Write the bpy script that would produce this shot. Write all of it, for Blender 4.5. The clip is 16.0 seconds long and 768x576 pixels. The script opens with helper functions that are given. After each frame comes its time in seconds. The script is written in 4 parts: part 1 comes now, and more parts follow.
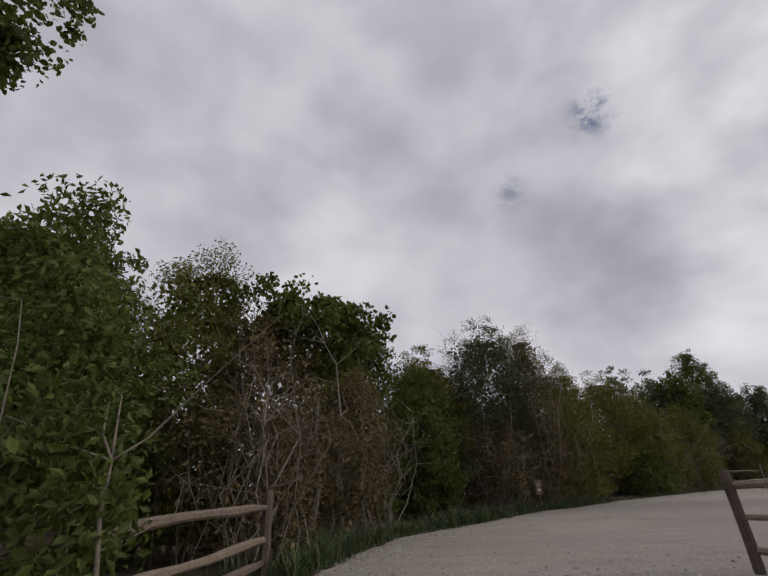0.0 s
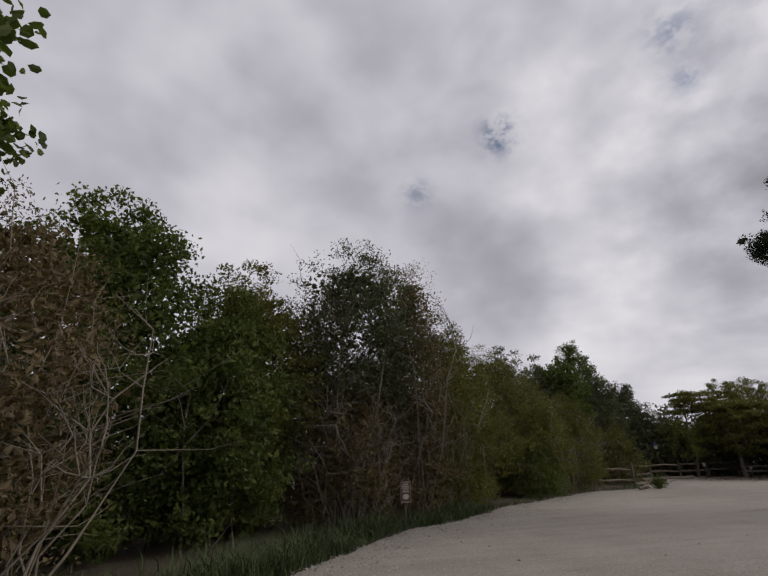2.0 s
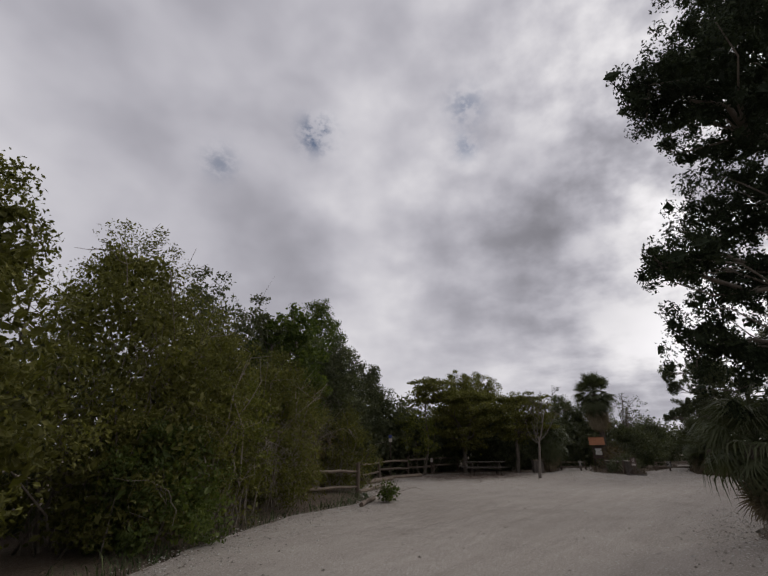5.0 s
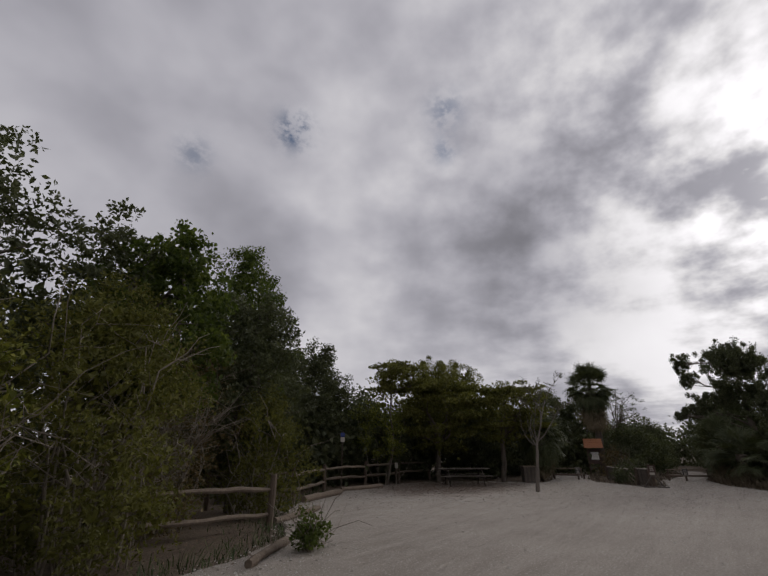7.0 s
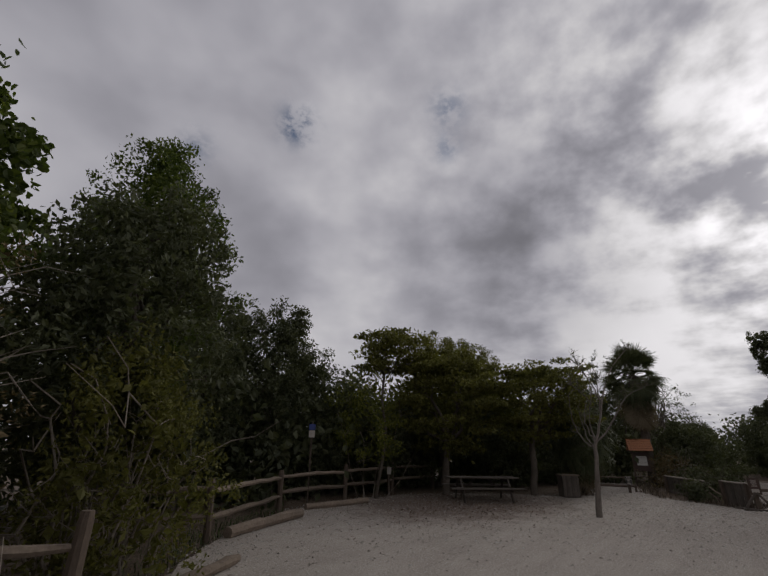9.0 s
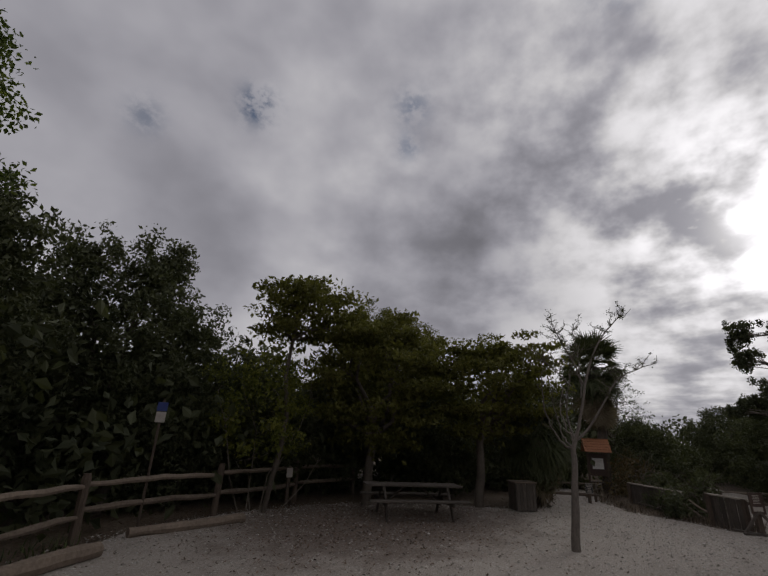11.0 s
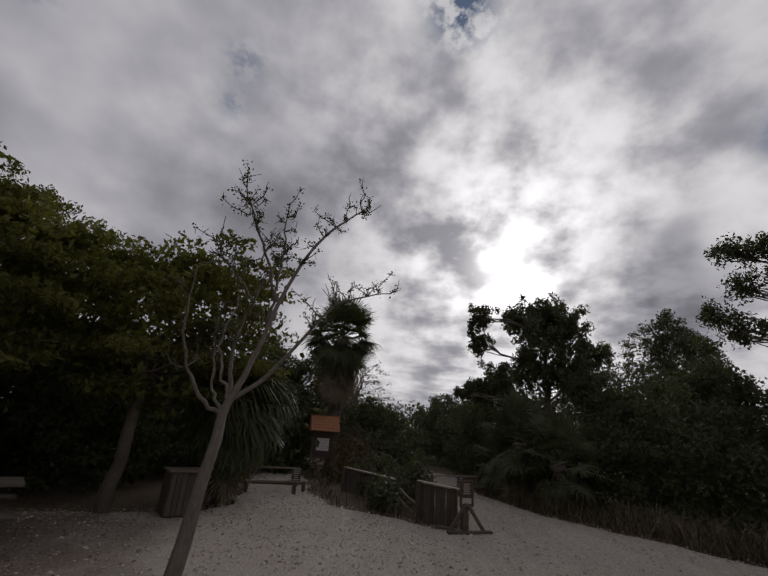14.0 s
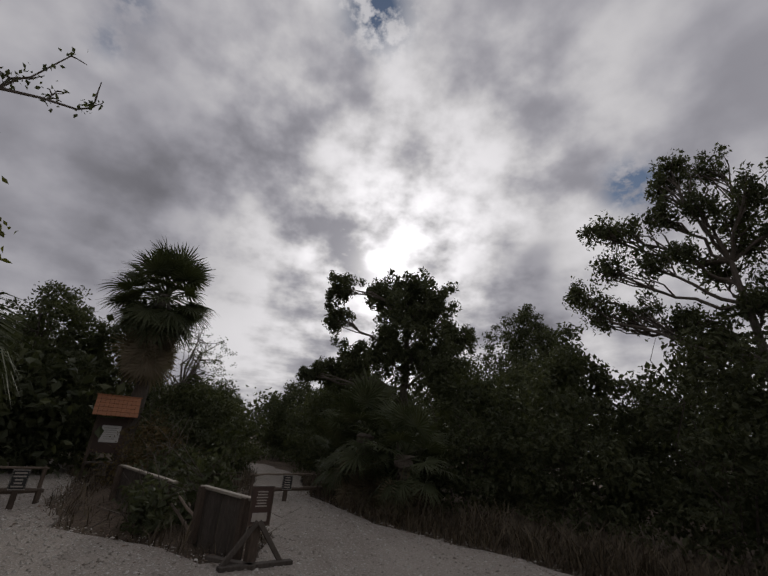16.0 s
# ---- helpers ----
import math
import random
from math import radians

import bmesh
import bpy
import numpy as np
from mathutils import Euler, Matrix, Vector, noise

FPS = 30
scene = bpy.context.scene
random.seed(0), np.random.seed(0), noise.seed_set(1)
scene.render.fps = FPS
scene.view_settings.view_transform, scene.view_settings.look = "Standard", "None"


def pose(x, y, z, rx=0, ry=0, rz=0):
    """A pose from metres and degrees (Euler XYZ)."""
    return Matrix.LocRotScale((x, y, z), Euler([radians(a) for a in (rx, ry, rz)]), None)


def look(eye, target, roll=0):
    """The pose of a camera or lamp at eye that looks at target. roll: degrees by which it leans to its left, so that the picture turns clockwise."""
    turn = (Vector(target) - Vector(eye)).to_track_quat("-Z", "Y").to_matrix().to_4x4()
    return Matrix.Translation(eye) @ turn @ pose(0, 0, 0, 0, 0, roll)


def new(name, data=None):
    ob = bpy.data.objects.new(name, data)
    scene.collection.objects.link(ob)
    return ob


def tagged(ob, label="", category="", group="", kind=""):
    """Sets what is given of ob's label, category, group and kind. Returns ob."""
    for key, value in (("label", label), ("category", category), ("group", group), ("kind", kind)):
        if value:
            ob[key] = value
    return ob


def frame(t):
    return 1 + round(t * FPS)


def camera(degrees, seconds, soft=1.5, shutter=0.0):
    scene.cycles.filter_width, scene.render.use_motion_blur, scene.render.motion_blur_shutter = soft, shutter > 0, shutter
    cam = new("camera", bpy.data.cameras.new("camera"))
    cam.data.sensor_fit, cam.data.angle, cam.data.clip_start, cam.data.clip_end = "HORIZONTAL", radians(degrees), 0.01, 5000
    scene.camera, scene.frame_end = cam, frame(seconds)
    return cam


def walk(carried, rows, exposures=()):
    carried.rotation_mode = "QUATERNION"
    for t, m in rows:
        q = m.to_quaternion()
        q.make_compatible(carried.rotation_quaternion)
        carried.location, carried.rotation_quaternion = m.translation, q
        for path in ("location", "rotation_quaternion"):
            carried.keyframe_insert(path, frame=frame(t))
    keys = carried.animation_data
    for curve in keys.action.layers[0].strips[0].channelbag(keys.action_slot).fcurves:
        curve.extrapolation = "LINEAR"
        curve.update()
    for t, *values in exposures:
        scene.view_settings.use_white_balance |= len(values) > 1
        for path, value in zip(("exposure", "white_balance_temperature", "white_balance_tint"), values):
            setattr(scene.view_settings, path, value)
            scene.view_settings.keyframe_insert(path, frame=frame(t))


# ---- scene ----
cam = camera(86.0, 16.0)
PATH = [
    (0, (-4.957, 0.456, 1.141), (-5.029, 9.496, 5.416), -2.89),
    (0.5, (-4.714, 2.070, 1.206), (-4.437, 11.166, 5.352), -2.69),
    (1, (-4.350, 3.720, 1.289), (-3.509, 12.822, 5.345), -2.06),
    (1.5, (-3.810, 5.369, 1.343), (-2.237, 14.409, 5.320), -1.47),
    (2, (-3.042, 6.952, 1.400), (-0.647, 15.849, 5.288), -1.08),
    (2.5, (-2.067, 8.564, 1.434), (1.133, 17.246, 5.225), -0.64),
    (3, (-0.952, 10.049, 1.428), (3.007, 18.438, 5.163), -0.12),
    (3.5, (0.250, 11.395, 1.451), (4.953, 19.395, 5.176), -0.15),
    (4, (1.488, 12.576, 1.491), (6.930, 20.092, 5.218), -0.23),
    (4.5, (2.959, 13.673, 1.527), (9.111, 20.640, 5.216), -0.32),
    (5, (4.392, 14.556, 1.589), (11.156, 20.971, 5.207), -0.74),
    (5.2, (4.958, 14.870, 1.607), (11.891, 21.118, 5.198), -0.90),
    (7.3, (10.117, 18.754, 1.649), (17.304, 24.686, 5.276), -0.28),
    (7.5, (10.612, 19.126, 1.651), (17.807, 25.046, 5.282), -0.27),
    (8, (11.789, 20.023, 1.673), (18.951, 25.985, 5.300), 0.55),
    (8.2, (12.276, 20.373, 1.676), (19.440, 26.338, 5.294), 0.61),
    (10.3, (16.708, 23.194, 1.803), (24.176, 28.900, 5.219), 1.67),
    (10.5, (17.086, 23.303, 1.769), (24.643, 28.876, 5.210), 1.92),
    (11, (18.088, 23.591, 1.756), (26.005, 28.634, 5.205), 2.37),
    (11.5, (18.992, 23.793, 1.715), (27.307, 28.119, 5.200), 2.44),
    (12, (19.950, 23.833, 1.722), (28.627, 27.405, 5.178), 2.22),
    (12.5, (20.812, 23.802, 1.706), (29.774, 26.602, 5.146), 2.56),
    (13, (21.651, 23.647, 1.660), (30.816, 25.685, 5.102), 2.42),
    (13.5, (22.444, 23.503, 1.641), (31.772, 24.759, 5.018), 3.35),
    (14, (23.154, 23.243, 1.644), (32.569, 23.696, 4.983), 4.33),
    (14.5, (24.009, 22.941, 1.631), (33.420, 22.577, 4.991), 4.52),
    (15, (24.644, 22.593, 1.635), (33.995, 21.522, 5.015), 4.77),
    (15.5, (25.305, 22.269, 1.632), (34.547, 20.508, 5.022), 4.71),
    (16, (25.896, 21.929, 1.626), (35.012, 19.639, 5.039), 4.91),
]
walk(cam, [(t, look(eye, target, roll)) for t, eye, target, roll in PATH],
     exposures=[(0.0, 0.2), (5.0, 0.1), (8.0, -0.22), (11.0, -0.43), (16.0, -0.45)])

# world: overcast sky with the sun behind the clouds in the south-east
SUN = Vector((0.893, -0.228, 0.388)).normalized()
SUN_EL, SUN_AZ = math.asin(SUN.z), math.atan2(SUN.x, SUN.y)


class Nodes:
    """Short helper to wire node trees."""

    def __init__(self, tree):
        self.tree = tree
        tree.nodes.clear()

    def add(self, kind):
        return self.tree.nodes.new(kind)

    def link(self, a, b):
        self.tree.links.new(a, b)

    def put(self, socket, value):
        if isinstance(value, bpy.types.NodeSocket):
            self.link(value, socket)
        else:
            socket.default_value = value

    def math(self, op, a, b=0.0, c=0.0, clamp=False):
        n = self.add("ShaderNodeMath")
        n.operation, n.use_clamp = op, clamp
        self.put(n.inputs[0], a), self.put(n.inputs[1], b), self.put(n.inputs[2], c)
        return n.outputs[0]

    def vmath(self, op, a, b=(0, 0, 0)):
        n = self.add("ShaderNodeVectorMath")
        n.operation = op
        self.put(n.inputs[0], a), self.put(n.inputs[1], b)
        return n.outputs["Value"] if op == "DOT_PRODUCT" else n.outputs["Vector"]

    def noise(self, vec, scale, detail=4.0, rough=0.55, lac=2.0, dist=0.0):
        n = self.add("ShaderNodeTexNoise")
        if vec is not None:
            self.link(vec, n.inputs["Vector"])
        n.inputs["Scale"].default_value, n.inputs["Detail"].default_value = scale, detail
        n.inputs["Roughness"].default_value, n.inputs["Lacunarity"].default_value = rough, lac
        n.inputs["Distortion"].default_value = dist
        return n.outputs["Fac"]

    def ramp(self, fac, stops, interp="LINEAR"):
        n = self.add("ShaderNodeValToRGB")
        n.color_ramp.interpolation = interp
        els = n.color_ramp.elements
        while len(els) < len(stops):
            els.new(0.5)
        for e, (p, c) in zip(els, stops):
            e.position, e.color = p, (*c, 1) if len(c) == 3 else c
        self.put(n.inputs[0], fac)
        return n.outputs[0]

    def mix(self, fac, a, b, blend="MIX"):
        n = self.add("ShaderNodeMix")
        n.data_type, n.blend_type = "RGBA", blend
        self.put(n.inputs[0], fac)
        for s, v in ((n.inputs[6], a), (n.inputs[7], b)):
            self.put(s, (*v, 1) if isinstance(v, tuple) and len(v) == 3 else v)
        return n.outputs[2]

    def smooth(self, v, lo, hi, a=0.0, b=1.0):
        n = self.add("ShaderNodeMapRange")
        n.interpolation_type = "SMOOTHSTEP"
        self.put(n.inputs[0], v)
        for i, x in zip((1, 2, 3, 4), (lo, hi, a, b)):
            n.inputs[i].default_value = x
        return n.outputs[0]


def make_world():
    world = bpy.data.worlds.new("overcast_sky")
    scene.world = world
    world.use_nodes = True
    k = Nodes(world.node_tree)
    way = k.add("ShaderNodeTexCoord").outputs["Generated"]
    sep = k.add("ShaderNodeSeparateXYZ")
    k.link(way, sep.inputs[0])
    up = k.math("MAXIMUM", sep.outputs[2], 0.0)
    flat = k.math("DIVIDE", 1.0, k.math("ADD", up, 0.13))
    layer = k.add("ShaderNodeCombineXYZ")
    k.link(k.math("MULTIPLY", sep.outputs[0], flat), layer.inputs[0])
    k.link(k.math("MULTIPLY", sep.outputs[1], flat), layer.inputs[1])
    sky = k.add("ShaderNodeTexSky")
    sky.sky_type, sky.sun_disc, sky.sun_elevation, sky.sun_rotation = "NISHITA", False, SUN_EL, SUN_AZ
    blue = k.mix(1.0, sky.outputs[0], (0.055, 0.060, 0.066), "MULTIPLY")
    puff = k.vmath("MULTIPLY", way, (1.0, 1.0, 1.35))
    big = k.noise(puff, 2.3, 2.0, 0.45, dist=0.15)
    mid = k.noise(puff, 5.2, 3.0, 0.45, dist=0.1)
    fine = k.noise(puff, 11.0, 4.0, 0.55)
    sheet = k.noise(layer.outputs[0], 3.2, 4.0, 0.52)
    near = k.math("MAXIMUM", k.vmath("DOT_PRODUCT", way, tuple(SUN)), 0.0)
    halo = k.math("POWER", near, 5.0)
    glow = k.math("POWER", near, 55.0)
    core = k.math("POWER", near, 420.0)
    crisp = k.math("MULTIPLY_ADD", k.math("POWER", near, 4.0), 1.25, 0.12)
    lumps = k.math("MULTIPLY", k.math("SUBTRACT", k.math("MULTIPLY_ADD", sheet, 0.5, k.math("MULTIPLY", fine, 0.5)), 0.5), crisp)
    body = k.math("ADD", k.math("ADD", k.math("MULTIPLY", big, 0.55), k.math("MULTIPLY", mid, 0.45)), k.math("MULTIPLY", lumps, 0.75))
    # darker banks and brighter thin places, with ragged outlines
    swirl = k.add("ShaderNodeTexNoise")
    k.link(puff, swirl.inputs["Vector"])
    swirl.inputs["Scale"].default_value, swirl.inputs["Detail"].default_value = 4.5, 4.0
    shift = k.vmath("MULTIPLY", k.vmath("SUBTRACT", swirl.outputs["Color"], (0.5, 0.5, 0.5)), (0.34, 0.34, 0.34))
    bent = k.vmath("NORMALIZE", k.vmath("ADD", way, shift))
    bank = 0.0
    for place, wide, depth in (((0.673, 0.653, 0.347), 0.13, 0.30), ((0.692, 0.282, 0.665), 0.15, 0.10), ((0.656, 0.513, 0.554), 0.15, 0.14),
                               ((0.611, 0.448, 0.653), 0.09, 0.28), ((0.637, 0.171, 0.752), 0.09, 0.16), ((0.752, 0.051, 0.657), 0.12, 0.10),
                               ((0.585, 0.669, 0.458), 0.16, 0.16), ((0.813, 0.316, 0.489), 0.27, -0.50), ((0.41, 0.792, 0.453), 0.26, -0.12),
                               ((0.781, -0.527, 0.335), 0.095, -0.55), ((0.464, 0.792, 0.397), 0.12, -0.14), ((-0.451, 0.494, 0.744), 0.26, -0.18),
                               ((0.131, 0.742, 0.658), 0.34, -0.18), ((0.431, -0.647, 0.629), 0.2, -0.12), ((0.497, 0.809, 0.314), 0.1, -0.10)):
        spot = k.math("POWER", k.math("MAXIMUM", k.vmath("DOT_PRODUCT", bent, tuple(Vector(place).normalized())), 0.0), 1.39 / wide ** 2)
        bank = k.math("MULTIPLY_ADD", spot, depth, bank)
    # cloud relief: soft and pale away from the sun, strong towards it
    relief = k.smooth(body, 0.32, 0.68)
    base = k.math("MULTIPLY_ADD", relief, 0.24, 0.42)
    sunny = k.math("MULTIPLY", k.smooth(body, 0.33, 0.66, 0.12, 1.12), k.math("MULTIPLY_ADD", glow, 0.75, k.math("MULTIPLY", halo, 0.62)))
    shade = k.math("SUBTRACT", 1.0, k.math("MULTIPLY", halo, 0.26))
    lit = k.math("ADD", k.math("MULTIPLY", base, shade), sunny)
    level = k.math("ADD", k.math("MULTIPLY", lit, k.math("ADD", 1.0, bank)), k.math("MULTIPLY", core, 0.9))
    grey = k.mix(k.smooth(level, 0.3, 0.8), (0.965, 0.945, 1.06), (1.01, 0.985, 1.01))
    clouds = k.mix(1.0, grey, level, "MULTIPLY")
    # a few small gaps in the cloud
    gap = 0.0
    for place, size, depth in (((0.434, 0.615, 0.659), 1500.0, 1.0), ((0.290, 0.760, 0.581), 1900.0, 0.45), ((0.631, 0.346, 0.694), 1500.0, 0.5),
                               ((0.675, 0.381, 0.632), 2600.0, 0.45), ((0.565, -0.640, 0.522), 1300.0, 1.6), ((0.589, -0.084, 0.804), 500.0, 1.1)):
        spot = k.math("POWER", k.math("MAXIMUM", k.vmath("DOT_PRODUCT", way, tuple(Vector(place).normalized())), 0.0), size)
        gap = k.math("MULTIPLY_ADD", spot, depth, gap)
    ragged = k.math("MULTIPLY", gap, k.smooth(k.noise(puff, 24.0, 4.0, 0.6), 0.36, 0.60, 0.2, 1.2), clamp=True)
    open_sky = k.math("MAXIMUM", ragged, k.smooth(body, 0.30, 0.24, 0.0, 0.6))
    final = k.mix(open_sky, clouds, blue)
    bg = k.add("ShaderNodeBackground")
    k.link(final, bg.inputs[0])
    bg.inputs[1].default_value = 1.0
    k.link(bg.outputs[0], k.add("ShaderNodeOutputWorld").inputs[0])


make_world()
lamp = bpy.data.lights.new("sun", "SUN")
lamp.energy, lamp.angle, lamp.color = 0.7, radians(14), (1.0, 0.95, 0.88)
sun = new("sun", lamp)
sun.matrix_world = look(Vector((0, 0, 40)) + SUN * 5, (0, 0, 40))

# ---- materials ----


def material(name):
    m = bpy.data.materials.new(name)
    m.use_nodes = True
    k = Nodes(m.node_tree)
    p = k.add("ShaderNodeBsdfPrincipled")
    out = k.add("ShaderNodeOutputMaterial")
    k.link(p.outputs[0], out.inputs[0])
    return m, k, p, out


def bump(k, p, height, strength, distance=0.02):
    b = k.add("ShaderNodeBump")
    b.inputs["Strength"].default_value, b.inputs["Distance"].default_value = strength, distance
    k.link(height, b.inputs["Height"])
    k.link(b.outputs[0], p.inputs["Normal"])


def leaf_mat(name, dark, mid, pale, rough=0.55, through_light=0.3):
    m, k, p, out = material(name)
    rnd = k.add("ShaderNodeNewGeometry").outputs["Random Per Island"]
    where = k.add("ShaderNodeTexCoord").outputs["Object"]
    patch = k.noise(where, 0.9, 3.0)
    fac = k.math("ADD", k.math("MULTIPLY", rnd, 0.65), k.math("MULTIPLY", k.smooth(patch, 0.3, 0.7), 0.35))
    col = k.ramp(fac, [(0.0, dark), (0.55, mid), (1.0, pale)])
    k.link(col, p.inputs["Base Color"])
    p.inputs["Roughness"].default_value = rough
    p.inputs["Specular IOR Level"].default_value = 0.15
    tr = k.add("ShaderNodeBsdfTranslucent")
    k.link(k.mix(1.0, col, (1.3, 1.4, 0.7), "MULTIPLY"), tr.inputs[0])
    mx = k.add("ShaderNodeMixShader")
    mx.inputs[0].default_value = through_light
    k.link(p.outputs[0], mx.inputs[1]), k.link(tr.outputs[0], mx.inputs[2]), k.link(mx.outputs[0], out.inputs[0])
    return m


def wood_mat(name, dark, pale, grain=(2.0, 2.0, 18.0), rough=0.85, axis_noise=6.0):
    m, k, p, out = material(name)
    where = k.add("ShaderNodeTexCoord").outputs["Object"]
    stretch = k.add("ShaderNodeMapping")
    k.link(where, stretch.inputs[0])
    stretch.inputs["Scale"].default_value = grain
    fine = k.noise(stretch.outputs[0], axis_noise, 5.0, 0.65)
    big = k.noise(where, 1.7, 3.0)
    rnd = k.add("ShaderNodeObjectInfo").outputs["Random"]
    fac = k.math("ADD", k.math("MULTIPLY", fine, 0.6), k.math("ADD", k.math("MULTIPLY", big, 0.3), k.math("MULTIPLY", rnd, 0.15)))
    k.link(k.ramp(fac, [(0.3, dark), (0.75, pale)]), p.inputs["Base Color"])
    p.inputs["Roughness"].default_value = rough
    bump(k, p, fine, 0.5, 0.015)
    return m


def sand_mat():
    m, k, p, out = material("pale_shell_sand")
    where = k.add("ShaderNodeTexCoord").outputs["Object"]
    big = k.noise(where, 0.16, 4.0, 0.55)
    mid = k.noise(where, 1.1, 5.0, 0.6)
    fine = k.noise(where, 26.0, 3.0, 0.7)
    speck = k.noise(where, 42.0, 3.0, 0.65)
    stretch = k.add("ShaderNodeMapping")
    k.link(where, stretch.inputs[0])
    stretch.inputs["Rotation"].default_value = (0, 0, radians(-42))
    stretch.inputs["Scale"].default_value = (0.35, 2.6, 1.0)
    ruts = k.noise(stretch.outputs[0], 1.0, 3.0, 0.5)
    tone = k.math("ADD", k.math("MULTIPLY", big, 0.45), k.math("ADD", k.math("MULTIPLY", mid, 0.25), k.math("MULTIPLY", ruts, 0.3)))
    col = k.ramp(tone, [(0.34, (0.235, 0.203, 0.170)), (0.5, (0.322, 0.284, 0.243)), (0.66, (0.39, 0.35, 0.304))])
    grit = k.smooth(speck, 0.52, 0.64, 0.0, 0.75)
    col = k.mix(grit, col, (0.17, 0.145, 0.12))
    col = k.mix(k.smooth(fine, 0.54, 0.68, 0.0, 0.65), col, (0.60, 0.57, 0.53))
    # brown mulch and leaf crumbs strewn round the picnic table
    off = k.vmath("MULTIPLY", k.vmath("SUBTRACT", where, (27.4, 29.3, 0.0)), (0.24, 0.33, 0.0))
    spread = k.math("ADD", k.vmath("DOT_PRODUCT", off, off), k.math("MULTIPLY", k.math("SUBTRACT", mid, 0.5), 2.2))
    mulch = k.ramp(k.noise(where, 24.0, 4.0, 0.7), [(0.35, (0.06, 0.044, 0.034)), (0.55, (0.15, 0.11, 0.085)), (0.70, (0.30, 0.26, 0.22))])
    col = k.mix(k.smooth(spread, 1.5, 0.35, 0.0, 0.8), col, mulch)
    k.link(col, p.inputs["Base Color"])
    p.inputs["Roughness"].default_value = 0.95
    h = k.math("ADD", k.math("MULTIPLY", fine, 0.5), k.math("ADD", k.math("MULTIPLY", ruts, 1.6), k.math("MULTIPLY", mid, 1.0)))
    bump(k, p, h, 0.6, 0.05)
    return m


def soil_mat(name="leaf_litter_soil", gain=1.0):
    m, k, p, out = material(name)
    where = k.add("ShaderNodeTexCoord").outputs["Object"]
    a, b = k.noise(where, 0.5, 4.0), k.noise(where, 18.0, 4.0, 0.7)
    col = k.ramp(k.math("ADD", k.math("MULTIPLY", a, 0.4), k.math("MULTIPLY", b, 0.6)), [(0.3, tuple(gain * q for q in (0.035, 0.026, 0.018))), (0.5, tuple(gain * q for q in (0.10, 0.07, 0.045))), (0.7, tuple(gain * q for q in (0.20, 0.16, 0.115)))])
    k.link(col, p.inputs["Base Color"])
    p.inputs["Roughness"].default_value = 0.95
    bump(k, p, b, 0.8, 0.04)
    return m


def island_mat(name, stops, rough=0.85):
    m, k, p, out = material(name)
    rnd = k.add("ShaderNodeNewGeometry").outputs["Random Per Island"]
    k.link(k.ramp(rnd, stops), p.inputs["Base Color"])
    p.inputs["Roughness"].default_value = rough
    return m


def plain_mat(name, colour, rough=0.6, wear=0.25):
    m, k, p, out = material(name)
    where = k.add("ShaderNodeTexCoord").outputs["Object"]
    n = k.noise(where, 9.0, 5.0, 0.65)
    k.link(k.mix(k.smooth(n, 0.35, 0.75, 0.0, wear), colour, tuple(c * 0.45 + 0.03 for c in colour)), p.inputs["Base Color"])
    p.inputs["Roughness"].default_value = rough
    return m


SAND, SOIL = sand_mat(), soil_mat()
GREEN = leaf_mat("green_leaf", (0.032, 0.046, 0.013), (0.070, 0.093, 0.026), (0.15, 0.17, 0.048), 0.5, 0.42)
BRIGHT = leaf_mat("bright_green_leaf", (0.040, 0.055, 0.015), (0.085, 0.110, 0.030), (0.16, 0.185, 0.052))
DARK = leaf_mat("dark_green_leaf", (0.046, 0.052, 0.030), (0.082, 0.090, 0.050), (0.13, 0.137, 0.074), 0.55, 0.24)
OLIVE = leaf_mat("olive_leaf", (0.058, 0.057, 0.017), (0.118, 0.116, 0.034), (0.20, 0.19, 0.058), 0.55, 0.32)
YELLOW = leaf_mat("yellow_green_leaf", (0.06, 0.07, 0.015), (0.13, 0.14, 0.03), (0.25, 0.24, 0.06))
BROWN = leaf_mat("withered_brown_leaf", (0.070, 0.050, 0.027), (0.145, 0.108, 0.060), (0.24, 0.19, 0.11), 0.75, 0.25)
JUNIPER = leaf_mat("juniper_scale_leaf", (0.014, 0.020, 0.010), (0.026, 0.036, 0.018), (0.05, 0.062, 0.028), 0.7, 0.1)
PALM = leaf_mat("palm_blade", (0.040, 0.048, 0.024), (0.076, 0.086, 0.044), (0.14, 0.145, 0.08), 0.5, 0.15)
STRAW = leaf_mat("dead_palm_blade", (0.09, 0.07, 0.045), (0.17, 0.135, 0.09), (0.28, 0.235, 0.165), 0.8, 0.15)
BARK = wood_mat("grey_brown_bark", (0.045, 0.036, 0.028), (0.17, 0.14, 0.11), (6, 6, 2))
TWIG = wood_mat("pale_twig", (0.105, 0.085, 0.064), (0.30, 0.255, 0.205), (4, 4, 4))
DEAD = wood_mat("bare_grey_bark", (0.07, 0.058, 0.048), (0.23, 0.195, 0.165), (5, 5, 2))
RAIL = wood_mat("weathered_rail_wood", (0.08, 0.058, 0.042), (0.28, 0.22, 0.165), (3, 3, 3))
POST = wood_mat("dark_post_wood", (0.045, 0.032, 0.024), (0.15, 0.11, 0.08), (5, 5, 1.5))
PALE_WOOD = wood_mat("bleached_wood", (0.2, 0.17, 0.13), (0.5, 0.45, 0.38), (3, 3, 3))
